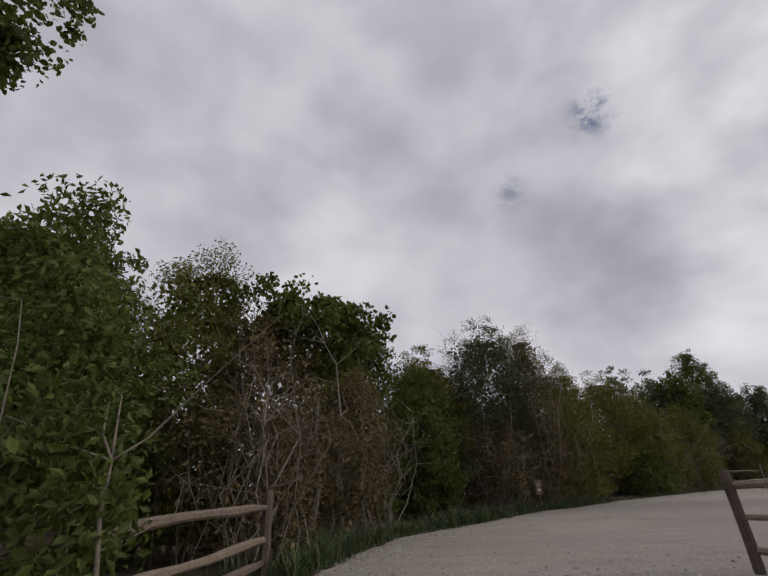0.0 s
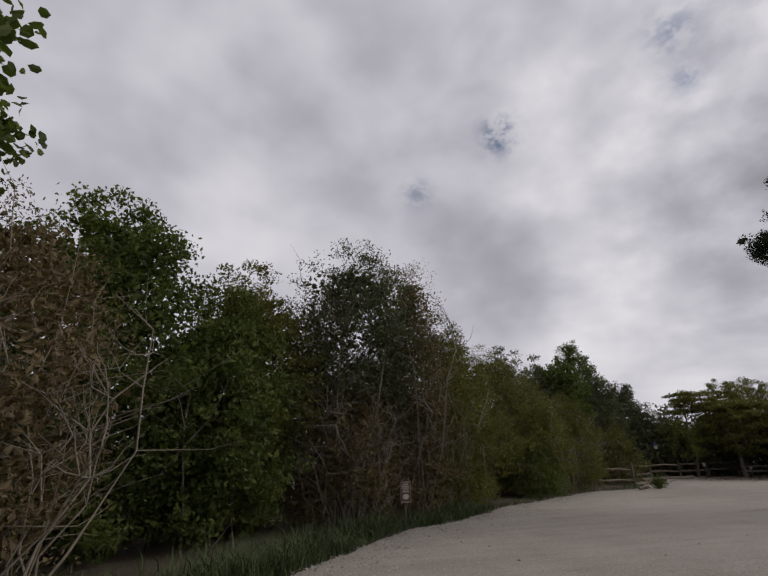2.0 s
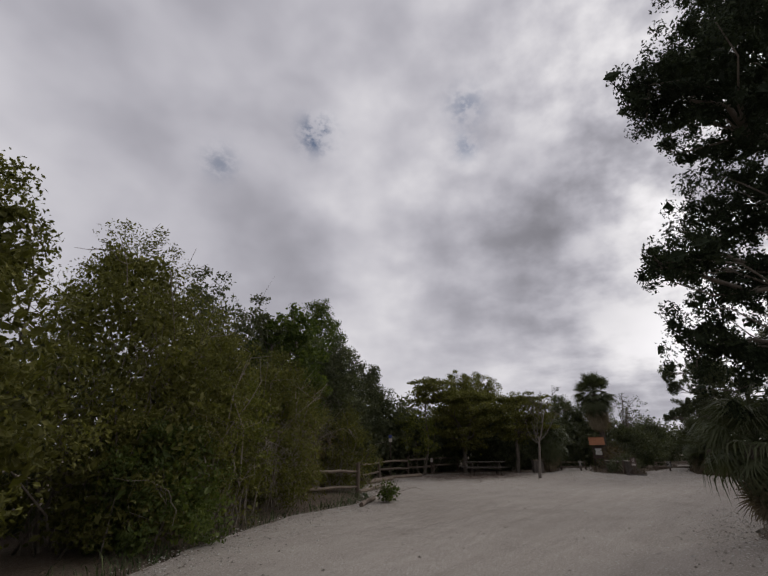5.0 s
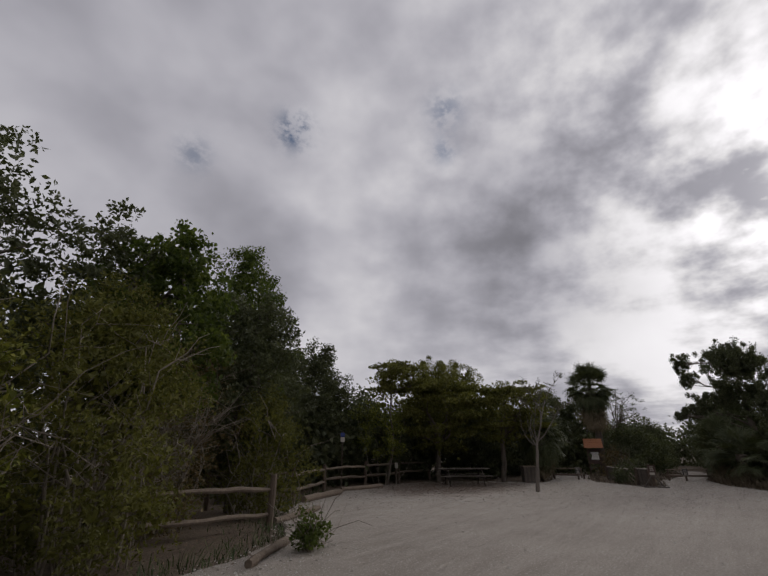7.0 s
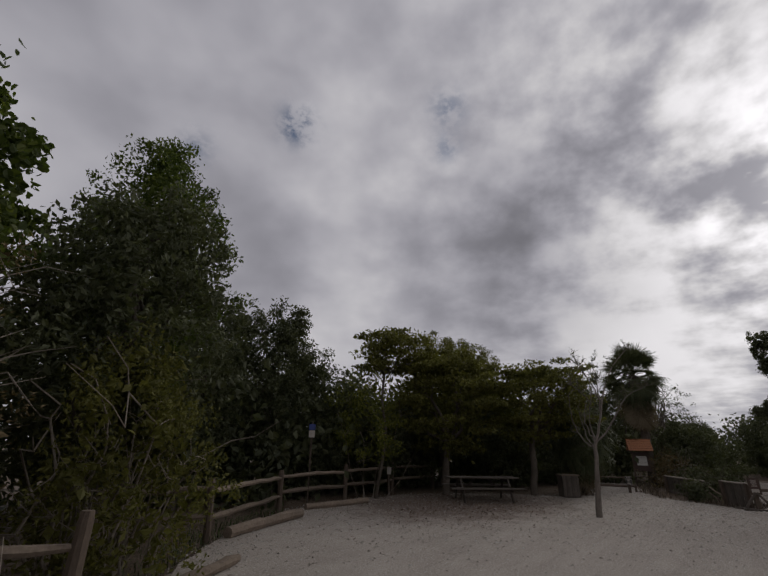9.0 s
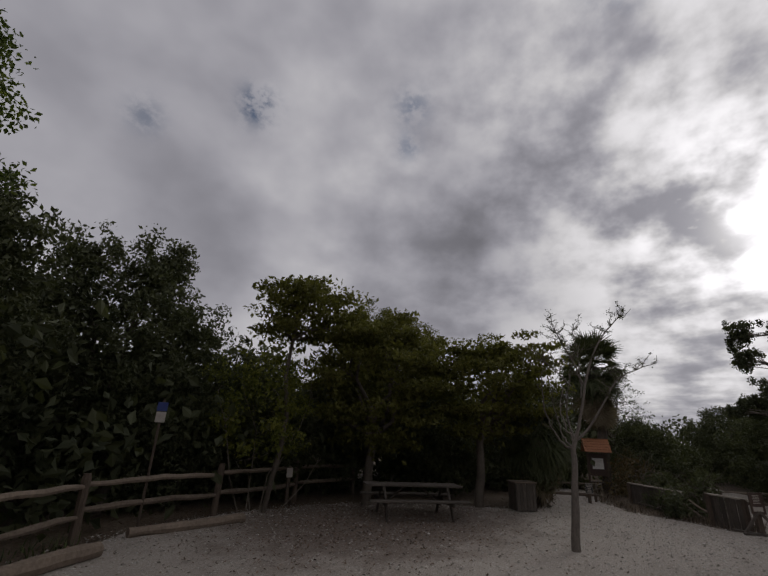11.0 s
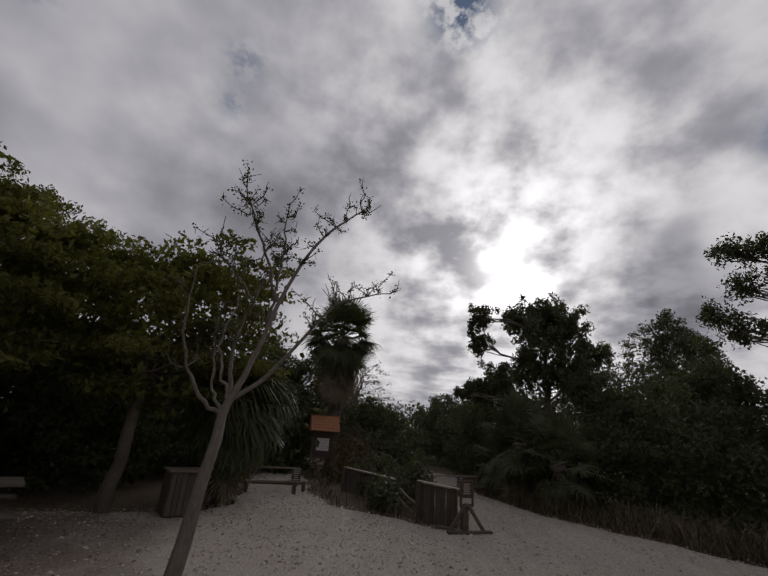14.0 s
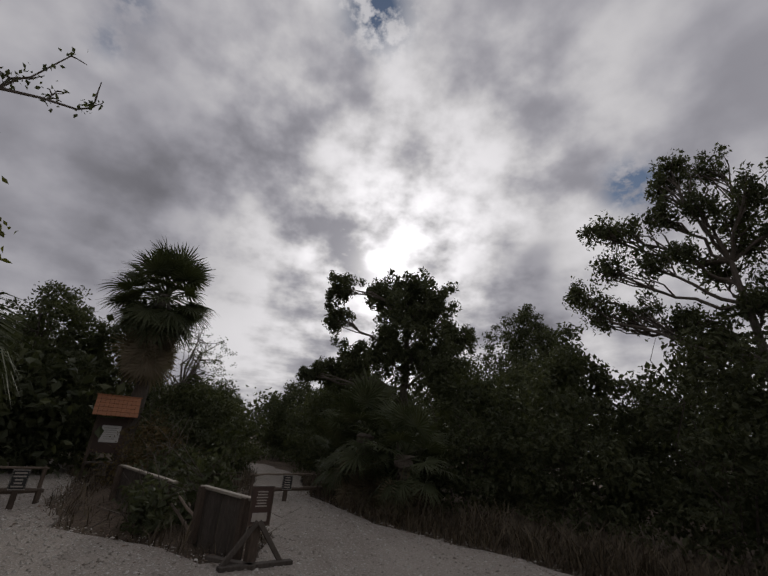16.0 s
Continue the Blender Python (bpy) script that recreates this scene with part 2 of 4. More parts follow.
BOARD = wood_mat("grey_weathered_board", (0.038, 0.031, 0.025), (0.13, 0.108, 0.088), (6, 6, 1.2))
SHELL = island_mat("shell_gravel", [(0.0, (0.16, 0.135, 0.11)), (0.35, (0.33, 0.30, 0.26)), (0.75, (0.42, 0.39, 0.35)), (1.0, (0.55, 0.52, 0.48))])
LITTER = island_mat("fallen_leaf", [(0.0, (0.05, 0.033, 0.022)), (0.4, (0.13, 0.085, 0.055)), (0.8, (0.17, 0.115, 0.08)), (1.0, (0.23, 0.17, 0.125))])
GRASS = island_mat("grass_blade", [(0.0, (0.025, 0.045, 0.012)), (0.6, (0.055, 0.085, 0.025)), (1.0, (0.12, 0.14, 0.05))])
DRY_GRASS = island_mat("dry_grass_blade", [(0.0, (0.045, 0.034, 0.021)), (0.6, (0.10, 0.075, 0.045)), (1.0, (0.18, 0.14, 0.085))])
TILE = plain_mat("orange_red_shingle", (0.33, 0.135, 0.06), 0.8, 0.5)
SIGN_BROWN = plain_mat("brown_sign_paint", (0.065, 0.036, 0.027), 0.5)
SIGN_WHITE = plain_mat("white_sign_paint", (0.72, 0.70, 0.66), 0.5)
SIGN_PALE = plain_mat("pale_sign_lettering", (0.42, 0.38, 0.33), 0.6, 0.4)
SIGN_BLUE = plain_mat("blue_sign_paint", (0.02, 0.04, 0.18), 0.45)
SIGN_BLACK = plain_mat("black_sign_paint", (0.02, 0.02, 0.02), 0.5)

# ---- mesh helpers ----


def fast_mesh(name, verts, faces, mat, smooth=False):
    """A mesh from numpy arrays: verts (n, 3), faces (m, 3) or (m, 4)."""
    me = bpy.data.meshes.new(name)
    verts, faces = np.asarray(verts, np.float32), np.asarray(faces, np.int32)
    m, c = faces.shape
    me.vertices.add(len(verts)), me.loops.add(m * c), me.polygons.add(m)
    me.vertices.foreach_set("co", verts.ravel())
    me.loops.foreach_set("vertex_index", faces.ravel())
    me.polygons.foreach_set("loop_start", np.arange(0, m * c, c, dtype=np.int32))
    me.polygons.foreach_set("use_smooth", np.full(m, smooth))
    me.materials.append(mat)
    me.update(calc_edges=True)
    me.validate()
    return me


def child(name, me, parent, label=""):
    ob = new(name, me)
    ob.parent = parent
    if label:
        tagged(ob, label)
    return ob


def part(name, bm, mat, parent, label=""):
    me = bpy.data.meshes.new(name)
    bm.to_mesh(me)
    bm.free()
    me.materials.append(mat)
    return child(name, me, parent, label)


def thing(name, x, y, z, label, category, group="", turn=0.0):
    ob = new(name)
    ob.empty_display_size = 0.2
    ob.matrix_world = pose(x, y, z, 0, 0, turn)
    return tagged(ob, label, category, group)


def box(sx, sy, sz, at=(0, 0, 0), turn=(0, 0, 0), bevel=0.006, wob=0.0):
    """A bevelled board, slightly irregular, as a bmesh."""
    bm = bmesh.new()
    bmesh.ops.create_cube(bm, size=1.0)
    for v in bm.verts:
        v.co = Vector((v.co.x * sx, v.co.y * sy, v.co.z * sz)) + Vector([random.uniform(-wob, wob) for _ in range(3)])
    if bevel:
        bmesh.ops.bevel(bm, geom=bm.edges[:], offset=bevel, segments=1, affect="EDGES")
    bm.transform(pose(*at, *turn))
    return bm


def tubes(paths, sides=6):
    """Tapered tubes along many polylines. paths: (points (n, 3), radii (n,)). Returns verts and quad faces."""
    V, F, base = [], [], 0
    ang = np.linspace(0, 2 * np.pi, sides, endpoint=False)
    for pts, rad in paths:
        pts, rad = np.asarray(pts, float), np.asarray(rad, float)
        n = len(pts)
        tan = np.gradient(pts, axis=0)
        tan /= np.linalg.norm(tan, axis=1, keepdims=True) + 1e-9
        ref = np.where(np.abs(tan[:, 2:3]) > 0.9, np.array([[1.0, 0, 0]]), np.array([[0, 0, 1.0]]))
        a = np.cross(tan, ref)
        a /= np.linalg.norm(a, axis=1, keepdims=True) + 1e-9
        b = np.cross(tan, a)
        ring = pts[:, None] + rad[:, None, None] * (np.cos(ang)[None, :, None] * a[:, None] + np.sin(ang)[None, :, None] * b[:, None])
        V.append(ring.reshape(-1, 3))
        i, j = np.meshgrid(np.arange(n - 1), np.arange(sides), indexing="ij")
        q = np.stack([i * sides + j, i * sides + (j + 1) % sides, (i + 1) * sides + (j + 1) % sides, (i + 1) * sides + j], -1)
        F.append(q.reshape(-1, 4) + base)
        base += n * sides
    return np.concatenate(V), np.concatenate(F)


def leaves(centres, size, rng, width=0.5, up=0.3):
    """One diamond leaf, folded along its rib, at each centre. Returns verts and quad faces."""
    n = len(centres)
    d = rng.normal(size=(n, 3))
    d[:, 2] += up
    d /= np.linalg.norm(d, axis=1, keepdims=True)
    s = np.cross(d, rng.normal(size=(n, 3)))
    s /= np.linalg.norm(s, axis=1, keepdims=True) + 1e-9
    L = (size * rng.uniform(0.6, 1.35, n))[:, None]
    lift = np.cross(d, s) * L * 0.12
    if width > 0.8:
        # round leaf
        w = s * L * width * 0.5
        ring = [centres - d * L * 0.5, centres - d * L * 0.22 + w * 0.85 + lift, centres + d * L * 0.22 + w * 0.9 + lift, centres + d * L * 0.5, centres + d * L * 0.22 - w * 0.9 + lift, centres - d * L * 0.22 - w * 0.85 + lift]
        q = 6 * np.arange(n)[:, None]
        return np.stack(ring, 1).reshape(-1, 3), np.concatenate([q + np.array([[0, 1, 2, 3]]), q + np.array([[0, 3, 4, 5]])])
    v = np.stack([centres - d * L * 0.5, centres + s * L * width * 0.5 + lift, centres + d * L * 0.5, centres - s * L * width * 0.5 + lift], 1)
    return v.reshape(-1, 3), np.arange(4 * n).reshape(n, 4)


def bend(a, b, rng, n=6, sag=0.15):
    """A crooked polyline from a to b."""
    a, b = np.asarray(a, float), np.asarray(b, float)
    t = np.linspace(0, 1, n)[:, None]
    p = a + (b - a) * t
    span = np.linalg.norm(b - a)
    p += np.sin(np.pi * t) * rng.normal(size=(1, 3)) * span * sag * 0.6
    p[1:-1] += rng.normal(size=(n - 2, 3)) * span * sag * 0.22
    return p

# ---- ground ----
LOT = [(-6.5, 6.4), (-7.0, -30), (-2.2, -30), (-1.7, 4.6), (1.5, 6.2), (6, 8.6), (10, 11.2), (12.6, 14.6), (15.2, 15.6), (17.6, 15.6), (20, 14.3), (25, 14.2),
       (28, 15.0), (31.1, 16.7), (33.0, 18.0), (34.9, 19.4), (38.4, 20.4), (44, 20.2), (48, 21.5), (48, 22.6), (43, 21.8), (38.4, 21.9), (35.6, 22.3), (33.6, 21.5),
       (32.4, 21.7), (32.2, 22.4), (33.1, 23.4), (33.9, 24.7), (35.6, 25.5), (37.4, 25.9), (38.4, 26.0), (44, 28.6), (43, 29.8), (38, 27.9), (36.2, 27.6), (34.6, 27.0), (33.0, 26.6),
       (31.9, 27.0), (31.2, 28.4), (30.2, 30.4), (28.0, 31.9), (25.0, 32.3), (22.6, 31.9), (20.8, 30.9), (18.4, 29.3), (16.7, 27.6), (15.3, 25.6), (13.9, 24.9),
       (11, 24.4), (8.5, 22.9), (6.2, 21.4), (4.0, 20.1), (1.8, 17.9), (0.1, 17.0), (-2.4, 14.0), (-5.0, 11.3), (-5.9, 8.8)]


def inside(x, y, poly=LOT):
    """Whether points lie in a polygon, for numpy arrays."""
    hit, j = np.zeros(np.shape(x), bool), len(poly) - 1
    for i in range(len(poly)):
        (xi, yi), (xj, yj) = poly[i], poly[j]
        if yi != yj:
            hit ^= ((yi > y) != (yj > y)) & (x < (xj - xi) * (y - yi) / (yj - yi) + xi)
        j = i
    return hit


def edge_gap(x, y, poly=LOT):
    """Distance of points to a polygon's outline."""
    best = np.full(np.shape(x), 1e9)
    for (ax, ay), (bx, by) in zip(poly, poly[1:] + poly[:1]):
        dx, dy = bx - ax, by - ay
        t = np.clip(((x - ax) * dx + (y - ay) * dy) / (dx * dx + dy * dy), 0, 1)
        best = np.minimum(best, np.hypot(x - ax - t * dx, y - ay - t * dy))
    return best


def make_ground():
    rng = np.random.default_rng(5)
    # soil sheet, fine in the middle and out to the horizon
    steps = np.unique(np.concatenate([-np.geomspace(40, 1500, 14), np.arange(-36, 37, 1.0), np.geomspace(40, 1500, 14)]))
    X, Y = np.meshgrid(steps + 18, steps + 16, indexing="ij")
    Z = np.array([[0.05 * noise.noise((x * 0.35, y * 0.35, 0)) + 0.03 * noise.noise((x * 1.1, y * 1.1, 5)) for x, y in zip(a, b)] for a, b in zip(X, Y)]) - 0.01
    ins, gap = inside(X, Y), edge_gap(X, Y)
    Z = np.where(ins, -0.12, Z * np.clip(gap / 1.5, 0, 1) - 0.12 * np.clip(1 - gap / 1.0, 0, 1))
    n = len(steps)
    i, j = np.meshgrid(np.arange(n - 1), np.arange(n - 1), indexing="ij")
    F = np.stack([i * n + j, (i + 1) * n + j, (i + 1) * n + j + 1, i * n + j + 1], -1).reshape(-1, 4)
    tagged(new("ground", fast_mesh("ground", np.stack([X, Y, Z], -1).reshape(-1, 3), F, SOIL, True)),
           "dark soil strewn with leaf litter under the shrubs", "ground", kind="structure")
    # the open lot of pale sand, with a ragged outline
    outline = []
    for (ax, ay), (bx, by) in zip(LOT, LOT[1:] + LOT[:1]):
        m = max(2, int(math.hypot(bx - ax, by - ay) / 0.22))
        for s in range(m):
            x, y = ax + (bx - ax) * s / m, ay + (by - ay) * s / m
            outline.append((x + 0.22 * noise.noise((x * 0.9, y * 0.9, 1)) + 0.09 * noise.noise((x * 4, y * 4, 2)), y + 0.22 * noise.noise((x * 0.9, y * 0.9, 7)) + 0.09 * noise.noise((x * 4, y * 4, 8))))
    bm = bmesh.new()
    vs = [bm.verts.new((x, y, 0.0)) for x, y in outline]
    es = [bm.edges.new((vs[a], vs[(a + 1) % len(vs)])) for a in range(len(vs))]
    bmesh.ops.triangle_fill(bm, edges=es, use_beauty=True, normal=(0, 0, 1))
    skirt = bmesh.ops.extrude_edge_only(bm, edges=[e for e in bm.edges if e.is_boundary])
    for v in [g for g in skirt["geom"] if isinstance(g, bmesh.types.BMVert)]:
        v.co.z -= 0.15
    me = bpy.data.meshes.new("sand_lot")
    bm.to_mesh(me), bm.free()
    me.materials.append(SAND)
    tagged(new("sand_lot", me), "open lot of pale packed sand with faint wheel tracks", "sand ground", kind="structure")


def scatter(n, x0, x1, y0, y1, rng, keep):
    x, y = rng.uniform(x0, x1, n), rng.uniform(y0, y1, n)
    ok = rng.uniform(size=n) < keep(x, y)
    return x[ok], y[ok]


def make_pebbles():
    rng = np.random.default_rng(11)

    def keep(x, y):
        gap = edge_gap(x, y)
        w = np.exp(-(gap / 1.0) ** 2) * np.where(y > 12, 1, 1.3)
        table = np.exp(-(((x - 24.5) / 5.0) ** 2 + ((y - 28.6) / 3.4) ** 2))
        east = np.exp(-(((x - 31) / 5.0) ** 2 + ((y - 22.5) / 4.5) ** 2)) * 0.8
        entry = np.exp(-(((x + 3.0) / 2.2) ** 2 + ((y - 5.0) / 2.5) ** 2)) * 0.6
        return np.where(inside(x, y), np.clip((w + east + entry + 0.02) * (1 - table) + 0.35 * table, 0, 1), np.where(gap < 0.3, 0.5, 0))

    x, y = scatter(340000, -8, 40, 2, 34, rng, keep)
    n = len(x)
    c = np.stack([x, y, np.full(n, 0.004)], 1)
    s = rng.uniform(0.007, 0.021, (n, 1)) * rng.choice([1, 1, 1, 1.7], (n, 1))
    octa = np.array([[1, 0, 0], [0, 1, 0], [-1, 0, 0], [0, -1, 0], [0, 0, 0.6]])
    t = rng.uniform(0, 6.28, n)
    rot = np.stack([np.stack([np.cos(t), -np.sin(t), 0 * t], -1), np.stack([np.sin(t), np.cos(t), 0 * t], -1), np.stack([0 * t, 0 * t, 1 + 0 * t], -1)], 1)
    v = np.einsum("nij,kj->nki", rot, octa) * s[:, None] * rng.uniform(0.6, 1.3, (n, 5, 1)) + c[:, None]
    f = np.array([[0, 1, 4], [1, 2, 4], [2, 3, 4], [3, 0, 4]])
    F = (f[None] + 5 * np.arange(n)[:, None, None]).reshape(-1, 3)
    tagged(new("shell_gravel", fast_mesh("shell_gravel", v.reshape(-1, 3), F, SHELL)), "pale broken shell gravel strewn over the sand", "gravel", kind="stuff")


def make_litter():
    rng = np.random.default_rng(12)

    def keep(x, y):
        gap = edge_gap(x, y)
        ins = inside(x, y)
        table = np.exp(-(((x - 27.2) / 3.3) ** 2 + ((y - 29.3) / 2.4) ** 2))
        return np.where(ins, np.clip(1.2 * table + 0.14 * np.exp(-(gap / 0.3) ** 2), 0, 1), np.where(gap < 1.6, 0.26, 0.02))

    x, y = scatter(450000, -8, 40, 6, 34, rng, keep)
    c = np.stack([x, y, rng.uniform(0.012, 0.035, len(x))], 1)
    n = len(c)
    t = rng.uniform(0, 6.28, n)
    d = np.stack([np.cos(t), np.sin(t), rng.normal(0, 0.25, n)], 1)
    s = np.stack([-np.sin(t), np.cos(t), rng.normal(0, 0.25, n)], 1)
    L = rng.uniform(0.014, 0.036, (n, 1))
    v = np.stack([c - d * L, c + s * L * 0.5, c + d * L, c - s * L * 0.5], 1).reshape(-1, 3)
    v[:, 2] = np.maximum(v[:, 2], 0.006)
    tagged(new("leaf_litter", fast_mesh("leaf_litter", v, np.arange(4 * n).reshape(n, 4), LITTER)), "brown fallen leaves lying on sand and soil", "leaf litter", kind="stuff")


def tufts(x, y):
    """Uneven growth: low between tufts, high in their middle."""
    w = np.sin(x * 2.1 + 1.3 * np.sin(y * 1.7)) * np.sin(y * 2.6 + 1.1 * np.sin(x * 1.3)) + 0.6 * np.sin(x * 5.3 + y * 4.1) * np.sin(y * 6.1 - x * 3.3)
    return np.clip(0.8 + 0.5 * w, 0.3, 1.3)


def make_grass(name, label, mat, n, area, keep, tall, seed):
    rng = np.random.default_rng(seed)
    x, y = scatter(n, *area, rng, keep)
    m = len(x)
    t, lean = rng.uniform(0, 6.28, m), rng.uniform(0.05, 0.9, m)
    h = rng.uniform(0.3, 1.2, m) * tall * tufts(x, y)
    w = rng.uniform(0.004, 0.011, m)
    base = np.stack([x, y, np.full(m, -0.03)], 1)
    side = np.stack([-np.sin(t), np.cos(t), 0 * t], 1) * w[:, None]
    out = np.stack([np.cos(t) * lean, np.sin(t) * lean, np.ones(m)], 1)
    mid = base + out * (h * 0.55)[:, None]
    tip = base + np.stack([np.cos(t) * lean * 2.0, np.sin(t) * lean * 2.0, np.ones(m) * 0.95], 1) * h[:, None]
    v = np.stack([base - side, base + side, mid + side * 0.8, tip, mid - side * 0.8], 1).reshape(-1, 3)
    k = 5 * np.arange(m)[:, None]
    F = np.concatenate([k + np.array([[0, 1, 2]]), k + np.array([[0, 2, 4]]), k + np.array([[4, 2, 3]])])
    tagged(new(name, fast_mesh(name, v, F, mat)), label, "grass", kind="stuff")


# ---- plants ----
# species: leaf material, leaf length, leaf width, leaves a clump, clump size, clump flatness, clumps for each square metre of crown, twig material
KINDS = {
    "broad": (GREEN, 0.10, 0.55, 55, 0.34, 0.8, 8.5, BARK),
    "bright": (BRIGHT, 0.085, 0.55, 55, 0.30, 0.8, 9.0, TWIG),
    "dark": (DARK, 0.12, 0.5, 55, 0.36, 0.75, 7.5, BARK),
    "grape": (GREEN, 0.10, 0.85, 50, 0.32, 0.7, 8.5, BARK),
    "oak": (OLIVE, 0.085, 0.5, 65, 0.32, 0.7, 8.5, BARK),
    "twiggy": (BROWN, 0.06, 0.4, 44, 0.36, 0.9, 7.5, TWIG),
    "olive": (OLIVE, 0.075, 0.45, 60, 0.34, 0.85, 9.0, TWIG),
    "yellow": (YELLOW, 0.08, 0.5, 40, 0.28, 0.8, 4.0, TWIG),
    "stemmy": (DARK, 0.075, 0.45, 50, 0.32, 0.7, 7.5, TWIG),
    "tiered": (OLIVE, 0.13, 0.5, 75, 0.50, 0.28, 6.0, BARK),
    "open": (DARK, 0.12, 0.55, 52, 0.36, 0.6, 3.4, BARK),
    "bare": (DARK, 0.10, 0.45, 18, 0.30, 0.6, 2.4, BARK),
}


def grow(name, label, x, y, h, r, species, seed, low=0.05, stems=7, tree=False, group="", squash=1.0, lean=(0, 0), fill=1.0, stem_r=0.024, spread=0.55, core=1.0, girth=0.026, limbs=7):
    """A shrub (many stems from the ground, leaves all the way) or a tree (one trunk with limbs and a crown from low * h up)."""
    mat, size, width, per, clump, flat, dens, wood = KINDS[species]
    rng = np.random.default_rng(seed)
    area = 2 * math.pi * r * (h * (1 - low)) * 0.5 + math.pi * r * r
    n = max(12, int(area * dens * fill))
    v = rng.uniform(0, 1, n) ** (0.85 if tree else 1.0)
    if tree:
        prof = np.sqrt(np.clip(1 - (2 * v - 1) ** 2, 0.04, 1))
    else:
        prof = (0.82 + 0.25 * np.sin(np.pi * v)) * np.sqrt(np.clip(1 - v ** 3.2, 0.03, 1))
    a = rng.uniform(0, 2 * np.pi, n)
    ph = rng.uniform(0, 6.28, 6)
    lump = 1 + 0.16 * np.sin(2 * a + ph[0] + 3 * v) + 0.13 * np.sin(3 * a + ph[1] - 5 * v) + 0.10 * np.sin(5 * a + ph[2] + 9 * v)
    rho = r * prof * lump * np.sqrt(rng.uniform(0.22, 1.0, n))
    top = h * (1 + 0.07 * np.sin(2 * a + ph[3]) + 0.06 * np.sin(4 * a + ph[4]))
    z = low * h + v * (top - low * h)
    if species == "tiered":
        step = h * (1 - low) / 5.0
        z = low * h + (np.minimum(np.round((z - low * h) / step), 4) + 0.16 * rng.normal(size=n)) * step
    sprig = rng.uniform(size=n) < 0.16
    rho = np.where(sprig, rho * rng.uniform(1.0, 1.14, n), rho)
    z = np.where(sprig, z * rng.uniform(1.0, 1.03, n), z)
    c = np.stack([np.cos(a) * rho + lean[0] * z / h, np.sin(a) * rho * squash + lean[1] * z / h, np.maximum(z, 0.12)], 1)
    per_clump = np.maximum(3, (per * rng.uniform(0.5, 1.4, n)).astype(int))
    idx = np.repeat(np.arange(n), per_clump)
    cs = clump * rng.uniform(0.6, 1.25, n)[idx][:, None]
    ball = rng.normal(size=(len(idx), 3))
    ball *= (rng.uniform(size=(len(idx), 1)) ** 0.45) / np.linalg.norm(ball, axis=1, keepdims=True)
    pts = c[idx] + ball * cs * np.array([[1.0, 1.0, flat]])
    pts[:, 2] = np.maximum(pts[:, 2], 0.06)
    root = thing(name, x, y, 0.0, label, "tree" if tree else "shrub", group)
    V, F = leaves(pts, size, rng, width)
    if core:
        # larger inner leaves that close the heart of the crown
        big = min(0.17, 2.0 * size)
        m = int(area * 34 * core * (0.27 / big) ** 1.3)
        pick = rng.integers(n, size=m)
        inner = c[pick] * np.array([[0.74, 0.74, 0.93]]) + rng.normal(size=(m, 3)) * 0.16
        inner[:, 2] = np.clip(inner[:, 2], 0.1, h * 0.93)
        V2, F2 = leaves(inner, big, rng, 0.6)
        V, F = np.concatenate([V, V2]), np.concatenate([F, F2 + len(V)])
    child("crown" if tree else "foliage", fast_mesh("leaf_mass", V, F, mat), root)
    paths = []
    if tree:
        fork = np.array([lean[0] * 0.35, lean[1] * 0.35, max(0.6, low * h * 1.05)])
        base_r = girth * h + 0.02
        trunk = bend((0, 0, -0.1), fork, rng, 6, 0.06)
        paths.append((trunk, np.linspace(base_r, base_r * 0.7, 6)))
        for q in range(limbs):
            end = c[rng.integers(n)] * np.array([0.8, 0.8, 1.0])
            limb = bend(fork, end, rng, 6, 0.18)
            paths.append((limb, np.linspace(base_r * 0.5, 0.015, 6)))
            for _ in range(5):
                s = limb[rng.integers(2, 5)]
                near = np.argsort(np.linalg.norm(c - s, axis=1))[:24]
                paths.append((bend(s, c[rng.choice(near)], rng, 4, 0.2), np.linspace(0.022, 0.006, 4)))
    else:
        for q in range(stems):
            t = rng.uniform(0, 6.28)
            reach = r * rng.uniform(0.2, 0.9 if species in ("twiggy", "stemmy") else 1.15)
            foot = np.array([math.cos(t), math.sin(t), 0]) * r * rng.uniform(0.05, spread)
            foot[2] = -0.05
            end = np.array([math.cos(t) * reach, math.sin(t) * reach * squash, h * rng.uniform(0.3, 0.95)])
            stem = bend(foot, end, rng, 7, 0.16)
            stem[:, 2] += np.sin(np.linspace(0, np.pi, 7)) * 0.10 * h
            sr = stem_r * rng.uniform(0.5, 1.2)
            paths.append((stem, np.linspace(sr, sr * 0.25, 7)))
            for _ in range(8 if species in ("twiggy", "stemmy") else 3):
                s = stem[rng.integers(2, 6)]
                paths.append((bend(s, s + rng.normal(size=3) * np.array([0.5, 0.5, 0.35]) + np.array([0, 0, 0.35]), rng, 4, 0.2), np.linspace(sr * 0.45, sr * 0.12, 4)))
    V, F = tubes(paths, 6 if tree else 5)
    child("trunk" if tree else "stem", fast_mesh("wood", V, F, wood, True), root)
    return root


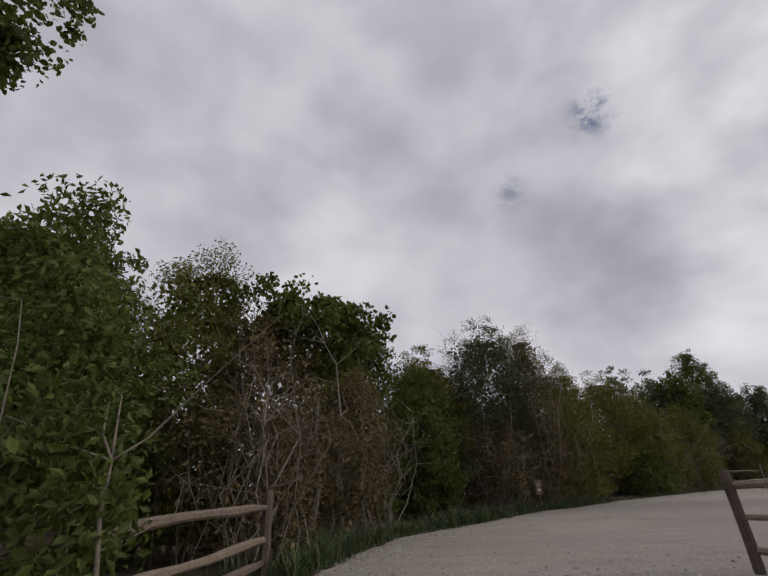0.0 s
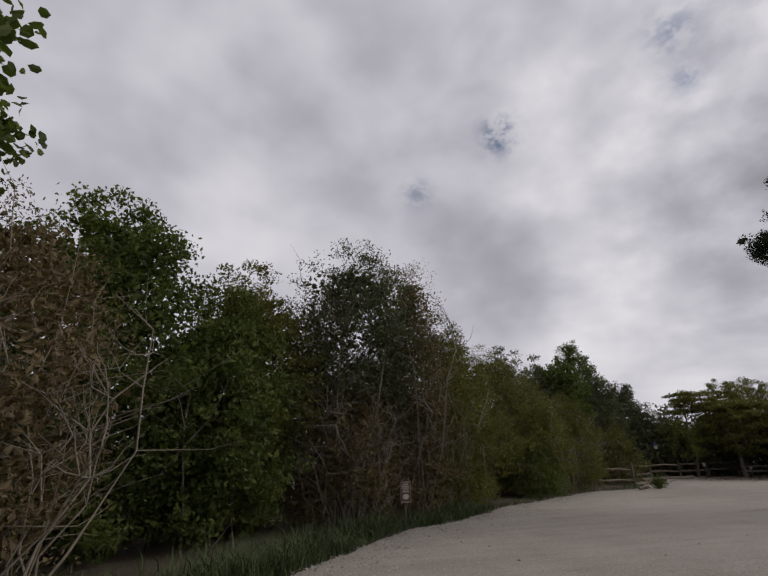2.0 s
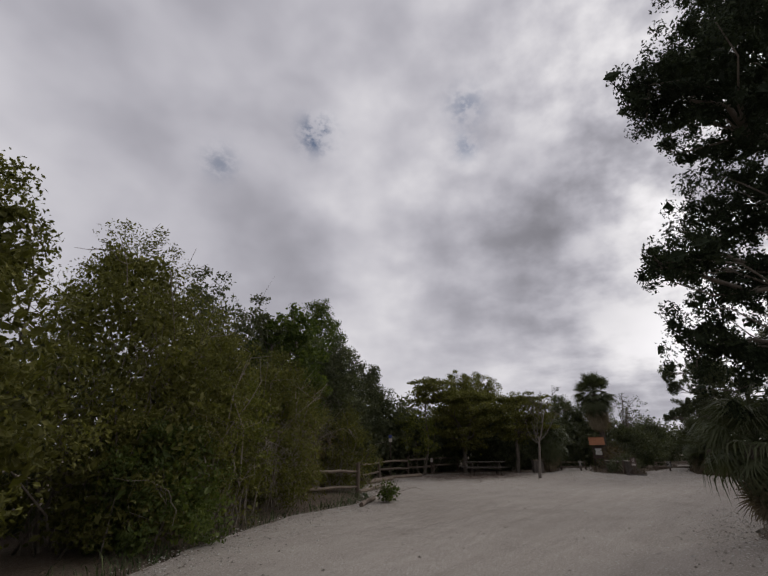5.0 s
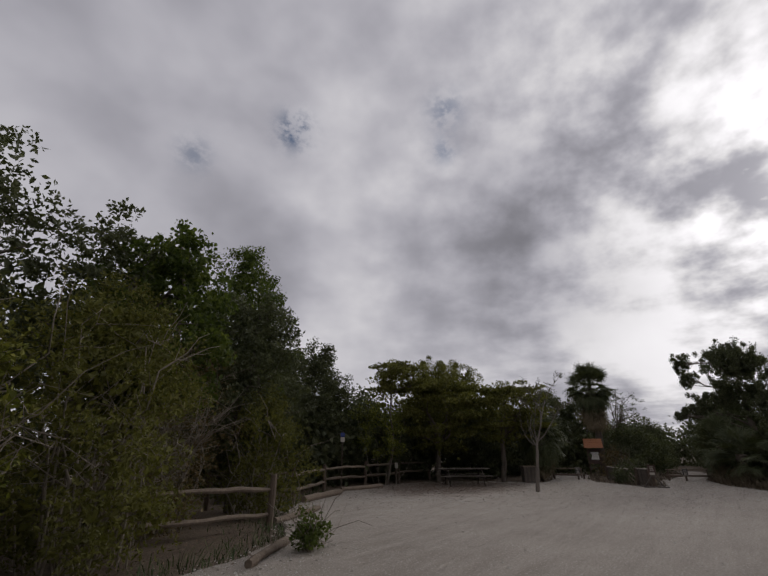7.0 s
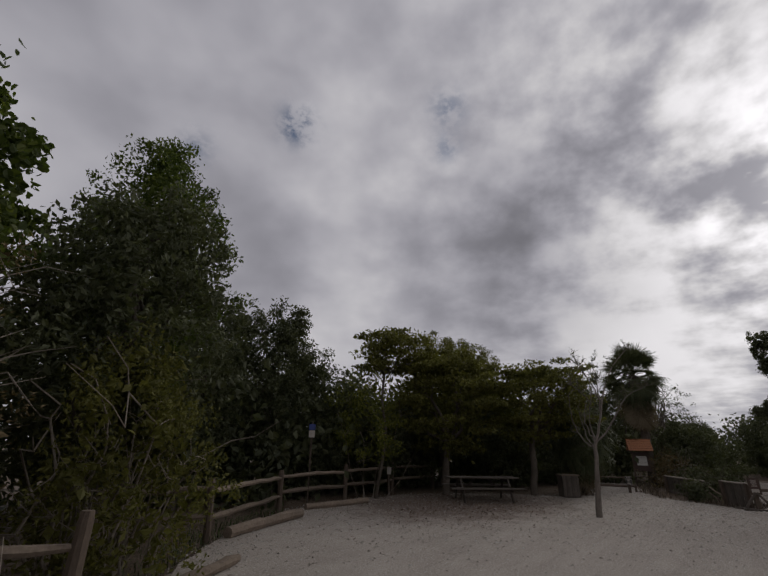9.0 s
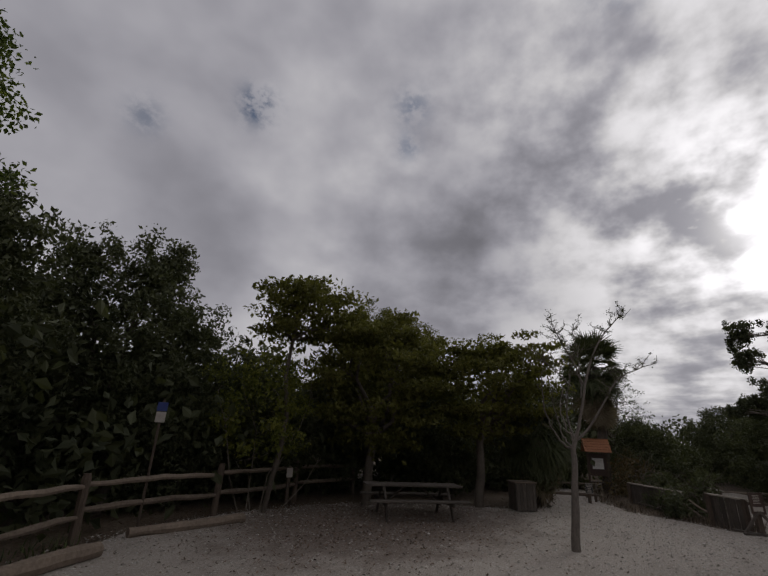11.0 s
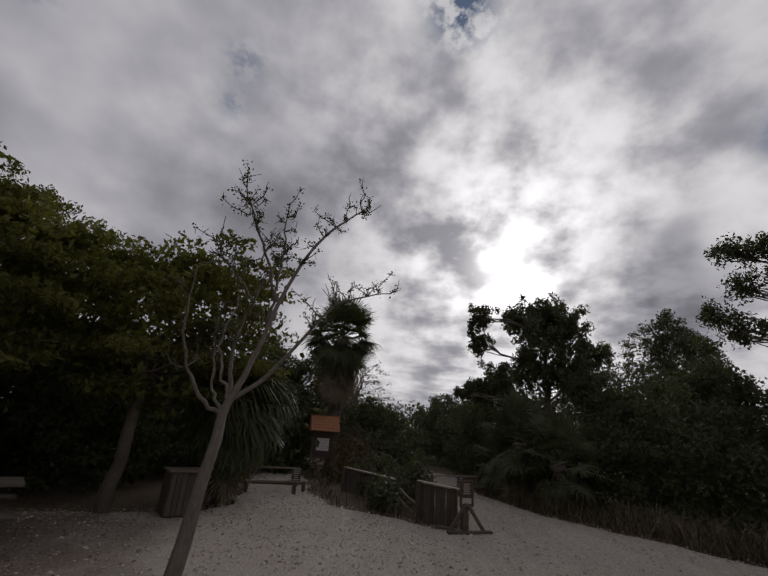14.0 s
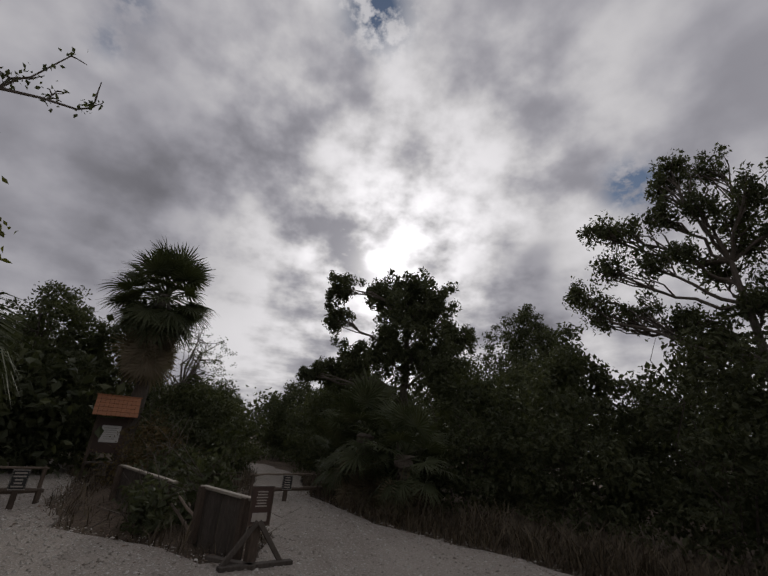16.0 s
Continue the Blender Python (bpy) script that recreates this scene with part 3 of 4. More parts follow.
def fan_mesh(name, mat, blades=26, length=0.75, droop=0.25, seed=0):
    """A fan-shaped palm frond: a stalk along +x that ends in one pleated fan of pointed blades."""
    rng = np.random.default_rng(seed)
    stalk = np.array([[0, 0, 0], [0.35, 0, 0.05], [0.75, 0, 0.02]])
    v, f = tubes([(stalk, np.array([0.02, 0.014, 0.010]))], 4)
    V, F = [*v], [*f.tolist()]
    hub, hub_i = stalk[-1], len(v) - 1
    cuts = np.linspace(-2.3, 2.3, blades + 1)
    ring = len(V)
    for i, a in enumerate(cuts):
        L = length * (0.30 + 0.05 * math.cos(a))
        V.append(hub + np.array([math.cos(a) * L, math.sin(a) * L, 0.05 * L + (0.012 if i % 2 else -0.012) - 0.10 * droop * L]))
    for i in range(blades):
        a = (cuts[i] + cuts[i + 1]) / 2 + rng.normal(0, 0.03)
        L = length * (1 - 0.10 * abs(a)) * rng.uniform(0.82, 1.1)
        cut = rng.uniform(0.7, 1.4) * droop
        d, side = np.array([math.cos(a), math.sin(a), 0.08]), np.array([-math.sin(a), math.cos(a), 0]) * 0.017
        mid, tip = hub + d * L * 0.66 - np.array([0, 0, cut * L * 0.2]), hub + d * L * (1 - 0.15 * cut) - np.array([0, 0, cut * L * 0.75])
        b = len(V)
        V += [mid - side, mid + side, tip]
        F += [[hub_i, ring + i, ring + i + 1, hub_i], [ring + i, b, b + 1, ring + i + 1], [b, b + 2, b + 1, b]]
    me = bpy.data.meshes.new(name)
    me.from_pydata([tuple(p) for p in V], [], [tuple(dict.fromkeys(q)) for q in F])
    me.materials.append(mat)
    return me


FAN = [fan_mesh("frond", PALM, 30, 0.72, 0.28, s) for s in range(3)]
LONG_FAN = [fan_mesh("frond", PALM, 34, 0.85, 1.15, 20 + s) for s in range(3)]
DEAD_FAN = [fan_mesh("dead_frond", STRAW, 26, 0.72, 0.12, 10 + s) for s in range(2)]


def palm(name, label, x, y, trunk_h, fronds, dead, scale, seed, category="palm", trunk_r=0.16, fans=FAN, sweep=140, skirt=0.35):
    rng = np.random.default_rng(seed)
    root = thing(name, x, y, 0, label, category)
    top = trunk_h
    if trunk_h > 0.3:
        n = 26
        zs = np.linspace(-0.1, trunk_h, n)
        rad = trunk_r * (1 + 0.10 * rng.normal(size=n)) * np.where(zs > trunk_h * 0.75, 1.35, 1.0)
        pts = np.stack([0.06 * np.sin(zs * 0.8), 0.04 * np.cos(zs), zs], 1)
        V, F = tubes([(pts, rad)], 10)
        V[:, :2] += rng.normal(size=(len(V), 2)) * 0.015
        child("trunk", fast_mesh("trunk", V, F, BARK), root)
    else:
        V, F = tubes([(np.array([[0, 0, -0.1], [0, 0, trunk_h + 0.15]]), np.array([0.14, 0.10]))], 8)
        child("trunk", fast_mesh("trunk", V, F, BARK), root)
    for q in range(fronds):
        u = (q + 0.5) / fronds
        el = 80 - sweep * u + rng.normal() * 10
        az = q * 137.5 + rng.normal() * 10
        ob = child("frond", fans[q % len(fans)], root)
        ob.matrix_basis = pose(0, 0, top + 0.1 - 0.25 * u) @ pose(0, 0, 0, 0, 0, az) @ pose(0, 0, 0, 0, -el, 0) @ pose(0, 0, 0, rng.normal() * 18, 0, 0) @ Matrix.Scale(scale * rng.uniform(0.85, 1.12), 4)
    for q in range(dead):
        el = -62 - 24 * rng.uniform()
        az = q * 97.0 + rng.normal() * 12
        ob = child("dead_frond", DEAD_FAN[q % 2], root, "withered straw-brown frond")
        ob.matrix_basis = pose(0, 0, top - 0.1 - skirt * rng.uniform()) @ pose(0, 0, 0, 0, 0, az) @ pose(0, 0, 0, 0, -el, 0) @ pose(0, 0, 0, rng.normal() * 25, 0, 0) @ Matrix.Scale(scale * rng.uniform(0.8, 1.05), 4)
    return root


def make_woods():
    """Far woods behind the shrubs, as one leafy mass."""
    rng = np.random.default_rng(77)
    line = [(-16, -4), (-15, 6), (-13, 13), (-8, 18.5), (-2, 23.5), (4, 27.5), (9, 31), (13, 34.5), (18, 37), (25, 38.5), (33, 37), (40, 35), (47, 33), (54, 29), (60, 24), (58, 18.5), (51, 14.5), (48, 9), (43, 5), (36, 6.5), (30, 9.5), (24, 11), (18.5, 9.5), (12, 6.5), (6, 3), (2, -3), (1, -12)]
    high = [5.5, 5, 5, 4.6, 4.6, 4.6, 5, 5, 4.6, 4.8, 5, 4.6, 4.3, 4.0, 3.6, 3.6, 4.0, 4.6, 4.6, 4.6, 4.6, 4.4, 5.0, 5, 4, 4, 4]
    second = [(19.5, 34.6), (25, 36), (30, 34.8), (35, 32), (39, 30), (44.5, 28)]
    runs = list(zip(line, line[1:], high, high[1:])) + [(a, b, 3.8, 3.8) for a, b in zip(second, second[1:])]
    P = []
    for (ax, ay), (bx, by), ha, hb in runs:
        m = int(math.hypot(bx - ax, by - ay) * 30)
        t = rng.uniform(0, 1, m)
        h = ha + (hb - ha) * t
        x = ax + (bx - ax) * t + rng.normal(0, 1.1, m)
        y = ay + (by - ay) * t + rng.normal(0, 1.1, m)
        tall = h * (0.85 + 0.25 * np.sin(x * 0.9 + y * 0.7) * np.sin(x * 0.37 - y * 0.53 + 1))
        P.append(np.stack([x, y, tall * rng.uniform(0.0, 1, m) ** 0.8], 1))
    P = np.concatenate(P)
    idx = np.repeat(np.arange(len(P)), 22)
    pts = P[idx] + rng.normal(size=(len(idx), 3)) * 0.42
    pts[:, 2] = np.maximum(pts[:, 2], 0.1)
    V, F = leaves(pts, 0.30, rng, 0.6)
    tagged(new("far_woods", fast_mesh("far_woods", V, F, DARK)), "dark dense woods behind the shrubs and fences", "woods", kind="stuff")

make_ground()
make_pebbles()
make_litter()
make_woods()

HEDGE = "shrubs along the lot"
# name, label, x, y, height, radius, species, seed, options
PLANTS = [
    ("broadleaf_tree", "tall leafy green tree reaching over the rail fence", -11.6, 3.4, 9.0, 2.2, "grape", 1, dict(tree=True, core=0.3, low=0.66)),
    ("green_shrub", "dense bright green shrub behind the rail fence", -10.4, 6.6, 5.4, 1.9, "bright", 2, dict(core=2.0)),
    ("green_shrub", "dense green shrub crowding the rail fence", -8.4, 4.1, 3.9, 0.95, "bright", 168, dict(core=0, fill=1.7, stems=3)),
    ("green_shrub", "low leafy shrub grown through the rail fence", -7.2, 3.35, 1.9, 0.5, "bright", 69, dict(core=0, fill=1.6)),
    ("green_shrub", "tall dark green shrub behind the rail fence", -13.0, 8.2, 6.2, 2.2, "broad", 62, dict(core=2.0)),
    ("mixed_shrub", "tall olive shrub with thin pale stems", -9.4, 9.4, 6.2, 1.7, "olive", 3, dict(stems=20, core=2.4, fill=1.3)),
    ("sea_grape_tree", "small tree with round green leaves above brown twigs", -6.9, 9.9, 5.2, 1.7, "grape", 4, dict(tree=True, core=0.25, low=0.66, fill=1.3, girth=0.012)),
    ("brown_twig_shrub", "withered brown shrub of many bare pale stems", -7.6, 8.9, 4.7, 1.6, "twiggy", 5, dict(stem_r=0.016, stems=56, spread=0.8, core=2.2)),
    ("brown_twig_shrub", "withered brown shrub of many bare pale stems", -6.3, 12.4, 4.3, 1.7, "twiggy", 6, dict(stem_r=0.016, stems=50, spread=0.8, core=2.0)),
    ("green_shrub", "leafy dark green shrub behind withered stems", -6.3, 15.6, 6.3, 2.1, "broad", 7, dict(core=2.2)),
    ("green_shrub", "bright green shrub beside tall grass", -4.0, 16.4, 4.6, 1.5, "bright", 8, dict(core=2.0)),
    ("green_shrub", "tall leafy green shrub in a dense row", -3.9, 18.0, 5.7, 1.9, "oak", 9, dict(lean=(0.2, -0.6), core=2.8, fill=1.3)),
    ("brown_twig_shrub", "tall olive-brown shrub with pale arching stems", -1.2, 18.6, 6.95, 2.0, "stemmy", 10, dict(stems=60, spread=0.6, low=0.40, lean=(0.3, -0.6), core=2.4, fill=1.5, stem_r=0.032)),
    ("brown_twig_shrub", "low tangled brown thicket below tall pale stems", -1.3, 18.1, 3.2, 1.5, "twiggy", 70, dict(stems=40, core=2.0, lean=(0.2, -0.2))),
    ("oak_shrub", "tall withered brown shrub with dark twigs on top", 0.9, 19.2, 7.0, 1.35, "twiggy", 11, dict(stems=50, lean=(0.1, -0.6), core=2.6, fill=1.5)),
    ("olive_shrub", "olive thicket of fine twigs at the sand edge", 2.4, 20.1, 5.6, 1.6, "olive", 12, dict(stems=40, fill=1.2)),
    ("oak_shrub", "tall olive-leaved shrub with dark twigs on top", 4.0, 22.4, 5.3, 1.7, "oak", 13, dict(stems=20, core=2.2)),
    ("olive_shrub", "rounded olive-green shrub of fine twigs", 6.7, 24.2, 5.9, 1.9, "olive", 14, dict(stems=40, core=2.0)),
    ("olive_shrub", "rounded olive-green shrub of fine twigs", 8.8, 25.0, 4.6, 1.9, "olive", 15, dict(stems=40, core=2.0)),
    ("yellow_green_shrub", "yellow-green shrub glowing among olive shrubs", 9.5, 24.5, 3.3, 1.2, "yellow", 16, dict(core=0.3, fill=1.5, stems=20, low=0.3)),
    ("green_shrub", "low dark green shrub at the sand edge", 7.6, 23.6, 2.2, 1.3, "bright", 17, {}),
    ("olive_shrub", "rounded olive-green shrub of fine twigs", 11.9, 26.4, 4.2, 1.7, "olive", 18, dict(stems=40)),
    ("slender_tree", "slender open-crowned tree above the shrubs", 9.6, 27.5, 6.7, 1.3, "open", 19, dict(tree=True, core=0.15, low=0.45, fill=1.5)),
    ("slender_tree", "slender open-crowned tree above the shrubs", 11.9, 28.4, 6.3, 1.4, "open", 20, dict(tree=True, core=0.15, low=0.45, fill=1.8)),
    ("brown_twig_shrub", "brown twiggy shrub leaning over the rail fence", 13.7, 28.3, 4.2, 1.4, "twiggy", 21, dict(stems=60, fill=1.3)),
    ("broadleaf_tree", "leafy tree with light bark stems by the fence", 13.2, 28.4, 6.4, 1.7, "grape", 22, dict(tree=True, core=0.2, low=0.35, fill=1.4)),
    ("broadleaf_tree", "dark round-crowned tree behind the rail fence", 16.6, 29.8, 5.8, 1.7, "dark", 23, dict(tree=True, low=0.2, fill=1.4)),
    ("olive_shrub", "tangled shrub behind the rail fence", 16.6, 28.6, 3.2, 1.2, "olive", 24, dict(stems=30)),
    ("broadleaf_tree", "tall dark green tree behind the rail fence", 17.5, 31.8, 8.5, 1.7, "broad", 25, dict(tree=True, low=0.25, fill=1.2)),
    ("broadleaf_tree", "dark green tree filling the space behind the fence", 19.9, 33.7, 5.7, 1.4, "dark", 26, dict(tree=True, low=0.1, fill=1.6)),
    ("broadleaf_tree", "dark pointed tree behind the rail fence", 22.0, 34.9, 6.0, 0.95, "dark", 27, dict(tree=True, low=0.1, fill=1.6)),
    ("broadleaf_tree", "dark pointed tree behind the rail fence", 23.6, 34.4, 6.2, 1.1, "dark", 28, dict(tree=True, low=0.1, fill=1.8)),
    ("green_shrub", "dark green shrub behind the picnic ground", 25.3, 34.4, 4.7, 1.8, "dark", 29, {}),
    ("green_shrub", "dark shrub in the shade behind the picnic ground", 27.6, 34.2, 3.6, 1.7, "dark", 71, dict(core=2.0)),
    ("green_shrub", "dark shrub in the shade behind the picnic ground", 30.4, 33.9, 3.6, 1.7, "dark", 72, dict(core=2.0)),
    ("tiered_tree", "spreading tree with flat tiers of leaves", 26.1, 31.9, 5.9, 1.4, "tiered", 30, dict(tree=True, low=0.68, core=0.5, lean=(0.1, -0.9), girth=0.008)),
    ("tiered_tree", "broad spreading tree with flat tiers of leaves over the table", 28.9, 30.8, 5.4, 2.4, "tiered", 31, dict(tree=True, low=0.33, lean=(0.2, -0.5))),
    ("tiered_tree", "broad spreading tree with flat tiers of leaves over the table", 31.2, 28.3, 5.1, 2.1, "tiered", 32, dict(tree=True, low=0.42, lean=(0.1, -0.6))),
    ("yellow_green_shrub", "yellow-green hanging foliage below the spreading trees", 26.0, 32.2, 4.0, 1.5, "yellow", 33, dict(core=0.4, low=0.35, stems=6, fill=1.5)),
    ("oak_tree", "tall slender olive tree behind the spreading trees", 31.6, 32.6, 6.5, 1.9, "oak", 34, dict(tree=True, low=0.3)),
    ("oak_tree", "tall slender olive tree behind the spreading trees", 35.0, 33.0, 6.9, 2.2, "oak", 35, dict(tree=True, low=0.3)),
    ("green_shrub", "dark shrub behind the wooden bin", 33.4, 30.6, 3.6, 1.7, "dark", 36, {}),
    ("green_shrub", "dark shrub beside the information kiosk", 37.0, 29.6, 3.6, 1.7, "dark", 37, {}),
    ("oak_tree", "dark oak beside the palm", 42.6, 29.4, 5.4, 2.0, "dark", 38, dict(tree=True, low=0.2)),
    ("bare_oak_tree", "gnarled half-bare oak with crooked branches", 46.6, 25.8, 5.4, 2.4, "bare", 39, dict(tree=True, low=0.35, core=0, limbs=22, fill=1.8, girth=0.02)),
    ("dark_shrub", "dark shrub behind the planting bed", 41.6, 23.6, 2.6, 1.6, "dark", 40, {}),
    ("dark_shrub", "dark shrub at the far end of the sand path", 49.5, 24.6, 3.4, 2.2, "dark", 41, {}),
    ("dark_shrub", "dark shrub at the far end of the sand path", 52.0, 20.0, 4.2, 2.4, "dark", 42, {}),
    ("dark_shrub", "dark shrub at the far end of the sand path", 47.5, 18.6, 4.0, 2.2, "dark", 43, {}),
    ("dark_shrub", "dark shrub under the oak", 42.4, 18.6, 4.2, 2.2, "dark", 45, {}),
    ("oak_tree", "dark oak in a row against the sky", 44.2, 13.6, 5.6, 1.9, "dark", 46, dict(tree=True, low=0.3, fill=1.2)),
    ("oak_tree", "dark oak in a row against the sky", 42.8, 10.4, 7.5, 2.1, "dark", 47, dict(tree=True, low=0.3, fill=1.2)),
    ("dark_shrub", "dark shrub along the edge of the sand", 39.4, 17.8, 3.0, 1.6, "dark", 49, {}),
    ("dark_shrub", "dark shrub along the edge of the sand", 37.2, 16.4, 3.5, 1.7, "dark", 50, {}),
    ("dark_shrub", "dark shrub along the edge of the sand", 34.8, 14.6, 4.2, 1.9, "dark", 51, {}),
    ("dark_shrub", "dark shrub along the edge of the sand", 32.2, 13.2, 4.4, 1.9, "dark", 52, {}),
    ("dark_shrub", "dark shrub along the edge of the sand", 38.8, 13.2, 4.4, 2.0, "dark", 53, {}),
    ("dark_shrub", "dark shrub along the edge of the sand", 28.6, 12.6, 4.0, 1.9, "dark", 54, {}),
    ("dark_shrub", "dark shrub along the south edge of the sand", 19.5, 12.6, 3.4, 1.8, "dark", 56, {}),
    ("dark_shrub", "dark shrub along the south edge of the sand", 24.0, 12.4, 3.6, 1.9, "dark", 57, {}),
    ("bed_shrub", "low grey-green shrub in the planting bed", 37.2, 23.7, 0.85, 0.8, "dark", 58, {}),
    ("bed_shrub", "low brown shrub in the planting bed", 38.6, 24.6, 1.5, 1.1, "twiggy", 59, {}),
    ("bed_shrub", "low grey-green shrub behind the board fence", 34.4, 22.6, 0.9, 0.5, "dark", 60, {}),
    ("bed_shrub", "low dark shrub in front of the board wall", 35.6, 23.5, 0.55, 0.5, "dark", 63, {}),
    ("bed_shrub", "low dark shrub in front of the board wall", 34.0, 23.5, 0.5, 0.45, "dark", 64, {}),
    ("dark_shrub", "dark shrub round the foot of the palm", 40.8, 24.5, 2.7, 1.2, "dark", 65, {}),
    ("dark_shrub", "dark shrub beside the kiosk and palm", 40.6, 27.6, 3.0, 1.2, "dark", 66, {}),
    ("oak_tree", "dark oak leaning beside the palm", 43.0, 27.2, 5.0, 1.5, "dark", 67, dict(tree=True, low=0.2)),
    ("edge_plant", "small spiky green plant at the fence end", 14.9, 24.5, 0.42, 0.18, "bright", 61, dict(stems=10)),
]
for name, label, x, y, h, r, species, seed, options in PLANTS:
    grow(name, label, x, y, h, r, species, seed, group=HEDGE if "shrub" in name else "", **options)
def lobed_tree(name, label, x0, y0, top, lobes, mat, seed, leaf=0.075, many=84, clumps=72, girth=0.26, lean=(0, 0), twigs=9, limb_r=0.09):
    """A tree whose leaves gather in separate dense lobes (x, y, z, radius) at the ends of crooked limbs."""
    rng = np.random.default_rng(seed)
    root = thing(name, x0, y0, 0, label, "tree")
    V, F, base, paths = [], [], 0, []
    spine = bend((0, 0, -0.1), (lean[0], lean[1], top), rng, 12, 0.03)
    paths.append((spine, np.linspace(girth, 0.05, 12)))
    for x, y, z, r in lobes:
        c = np.array([x - x0, y - y0, z])
        m = int(clumps * r * r + 16)
        d = rng.normal(size=(m, 3))
        d /= np.linalg.norm(d, axis=1, keepdims=True)
        ph = rng.uniform(0, 6.28, 3)
        uneven = 1 + 0.30 * np.sin(3.1 * d[:, :1] + ph[0]) * np.sin(3.7 * d[:, 2:] + ph[1]) + 0.16 * np.sin(6.3 * d[:, 1:2] + ph[2])
        subs = c + d * uneven * (r * rng.uniform(0.25, 1.18, (m, 1))) * np.array([[1.1, 1.1, 0.9]])
        idx = np.repeat(np.arange(m), many)
        ball = rng.normal(size=(len(idx), 3))
        ball *= rng.uniform(size=(len(idx), 1)) ** 0.5 / np.linalg.norm(ball, axis=1, keepdims=True)
        size = rng.uniform(0.13, 0.24, m)[idx][:, None]
        pts = subs[idx] + ball * size * np.array([[1, 1, 1.25]])
        for at, long, wide in ((pts, leaf, 0.45), (subs + rng.normal(size=(m, 3)) * 0.05, 0.24 if many > 50 else 0.12, 0.7)):
            v, f = leaves(at, long, rng, wide, 0.6)
            V.append(v), F.append(f + base)
            base += len(v)
        start = spine[np.argmin(np.abs(spine[:, 2] - (z - 0.3 * np.hypot(c[0], c[1]) - 0.4)))]
        limb = bend(start, c, rng, 7, 0.12)
        paths.append((limb, np.linspace(limb_r, 0.022, 7)))
        for q in subs[:twigs]:
            paths.append((bend(limb[rng.integers(3, 7)], q, rng, 4, 0.15), np.linspace(0.022, 0.008, 4)))
    child("crown", fast_mesh("leaf_mass", np.concatenate(V), np.concatenate(F), mat), root)
    V, F = tubes(paths, 7)
    child("trunk", fast_mesh("wood", V, F, BARK, True), root)


JUNIPER_LOBES = [
    (11.75, 14.95, 7.5, 0.55), (12.4, 14.5, 7.45, 0.95), (12.8, 13.8, 8.5, 1.25), (13.3, 13.7, 7.0, 1.05), (13.8, 14.4, 5.8, 0.9), (12.65, 15.6, 4.6, 0.42), (13.35, 15.1, 4.8, 0.5),
    (14.3, 14.6, 4.4, 0.8), (14.1, 15.3, 3.35, 0.7), (14.8, 14.5, 3.0, 1.0), (13.8, 12.8, 9.9, 1.4), (14.9, 13.2, 8.4, 1.5), (15.4, 13.4, 6.3, 1.4), (15.6, 13.2, 4.3, 1.4), (14.7, 13.0, 11.3, 1.2),
]
DOME_LOBES = [
    (38.27, 17.9, 5.53, 1.29), (39.09, 18.49, 6.37, 0.77), (37.56, 17.42, 5.74, 0.78), (38.34, 16.37, 4.93, 0.69), (37.95, 17.81, 6.3, 0.64),
    (38.66, 20.12, 6.21, 0.42), (39.22, 20.06, 5.35, 0.49), (38.53, 19.48, 3.83, 0.69), (38.51, 18.5, 4.35, 0.79), (37.27, 17.15, 3.94, 0.7),
    (39.12, 20.04, 3.46, 0.47), (38.89, 20.66, 3.28, 0.33), (37.98, 17.84, 4.19, 1.07),
]
OPEN_LOBES = [
    (31.98, 13.78, 7.97, 0.34), (32.21, 13.9, 7.49, 0.3), (31.9, 12.79, 8.26, 0.44), (30.84, 13.32, 6.92, 0.41), (33.52, 14.5, 6.89, 0.37),
    (33.18, 13.93, 6.92, 0.42), (32.17, 14.06, 6.84, 0.29), (31.56, 13.84, 6.8, 0.36), (31.27, 13.28, 6.31, 0.44), (31.21, 12.62, 6.09, 0.51),
    (33.43, 14.49, 5.91, 0.36), (32.45, 14.36, 5.74, 0.35), (32.13, 13.6, 5.94, 0.37), (31.84, 12.99, 5.48, 0.44), (33.72, 15.09, 5.17, 0.28),
    (33.61, 14.53, 4.83, 0.44), (33.39, 13.67, 4.91, 0.42), (32.51, 13.45, 4.6, 0.28), (31.22, 13.06, 4.63, 0.47), (30.43, 12.95, 6.38, 0.56),
    (30.65, 12.81, 5.08, 0.54),
]
lobed_tree("juniper_tree", "tall dark juniper with ragged dense sprays in separate lobes", 15.3, 13.6, 11.0, JUNIPER_LOBES, JUNIPER, 55, lean=(-0.5, -0.5))
lobed_tree("oak_tree", "round dark oak dome standing against the bright sky", 38.24, 17.85, 5.6, DOME_LOBES, DARK, 44, leaf=0.11, many=64, clumps=62, girth=0.2, limb_r=0.05)
lobed_tree("open_tree", "open-crowned tree with dark branches and scattered leaves", 31.3, 12.35, 5.6, OPEN_LOBES, DARK, 48, leaf=0.10, many=34, clumps=60, girth=0.13, lean=(0.2, 0.9), twigs=14, limb_r=0.04)
palm("sabal_palm", "sabal palm with a round crown and hanging dead fronds", 40.0, 25.6, 5.35, 80, 80, 1.22, 1, trunk_r=0.2, sweep=168, skirt=1.3)
palm("drooping_palm", "low palm with long drooping fronds beside the bin", 33.1, 26.95, 1.95, 60, 40, 1.0, 2, fans=LONG_FAN, sweep=150, skirt=0.7)
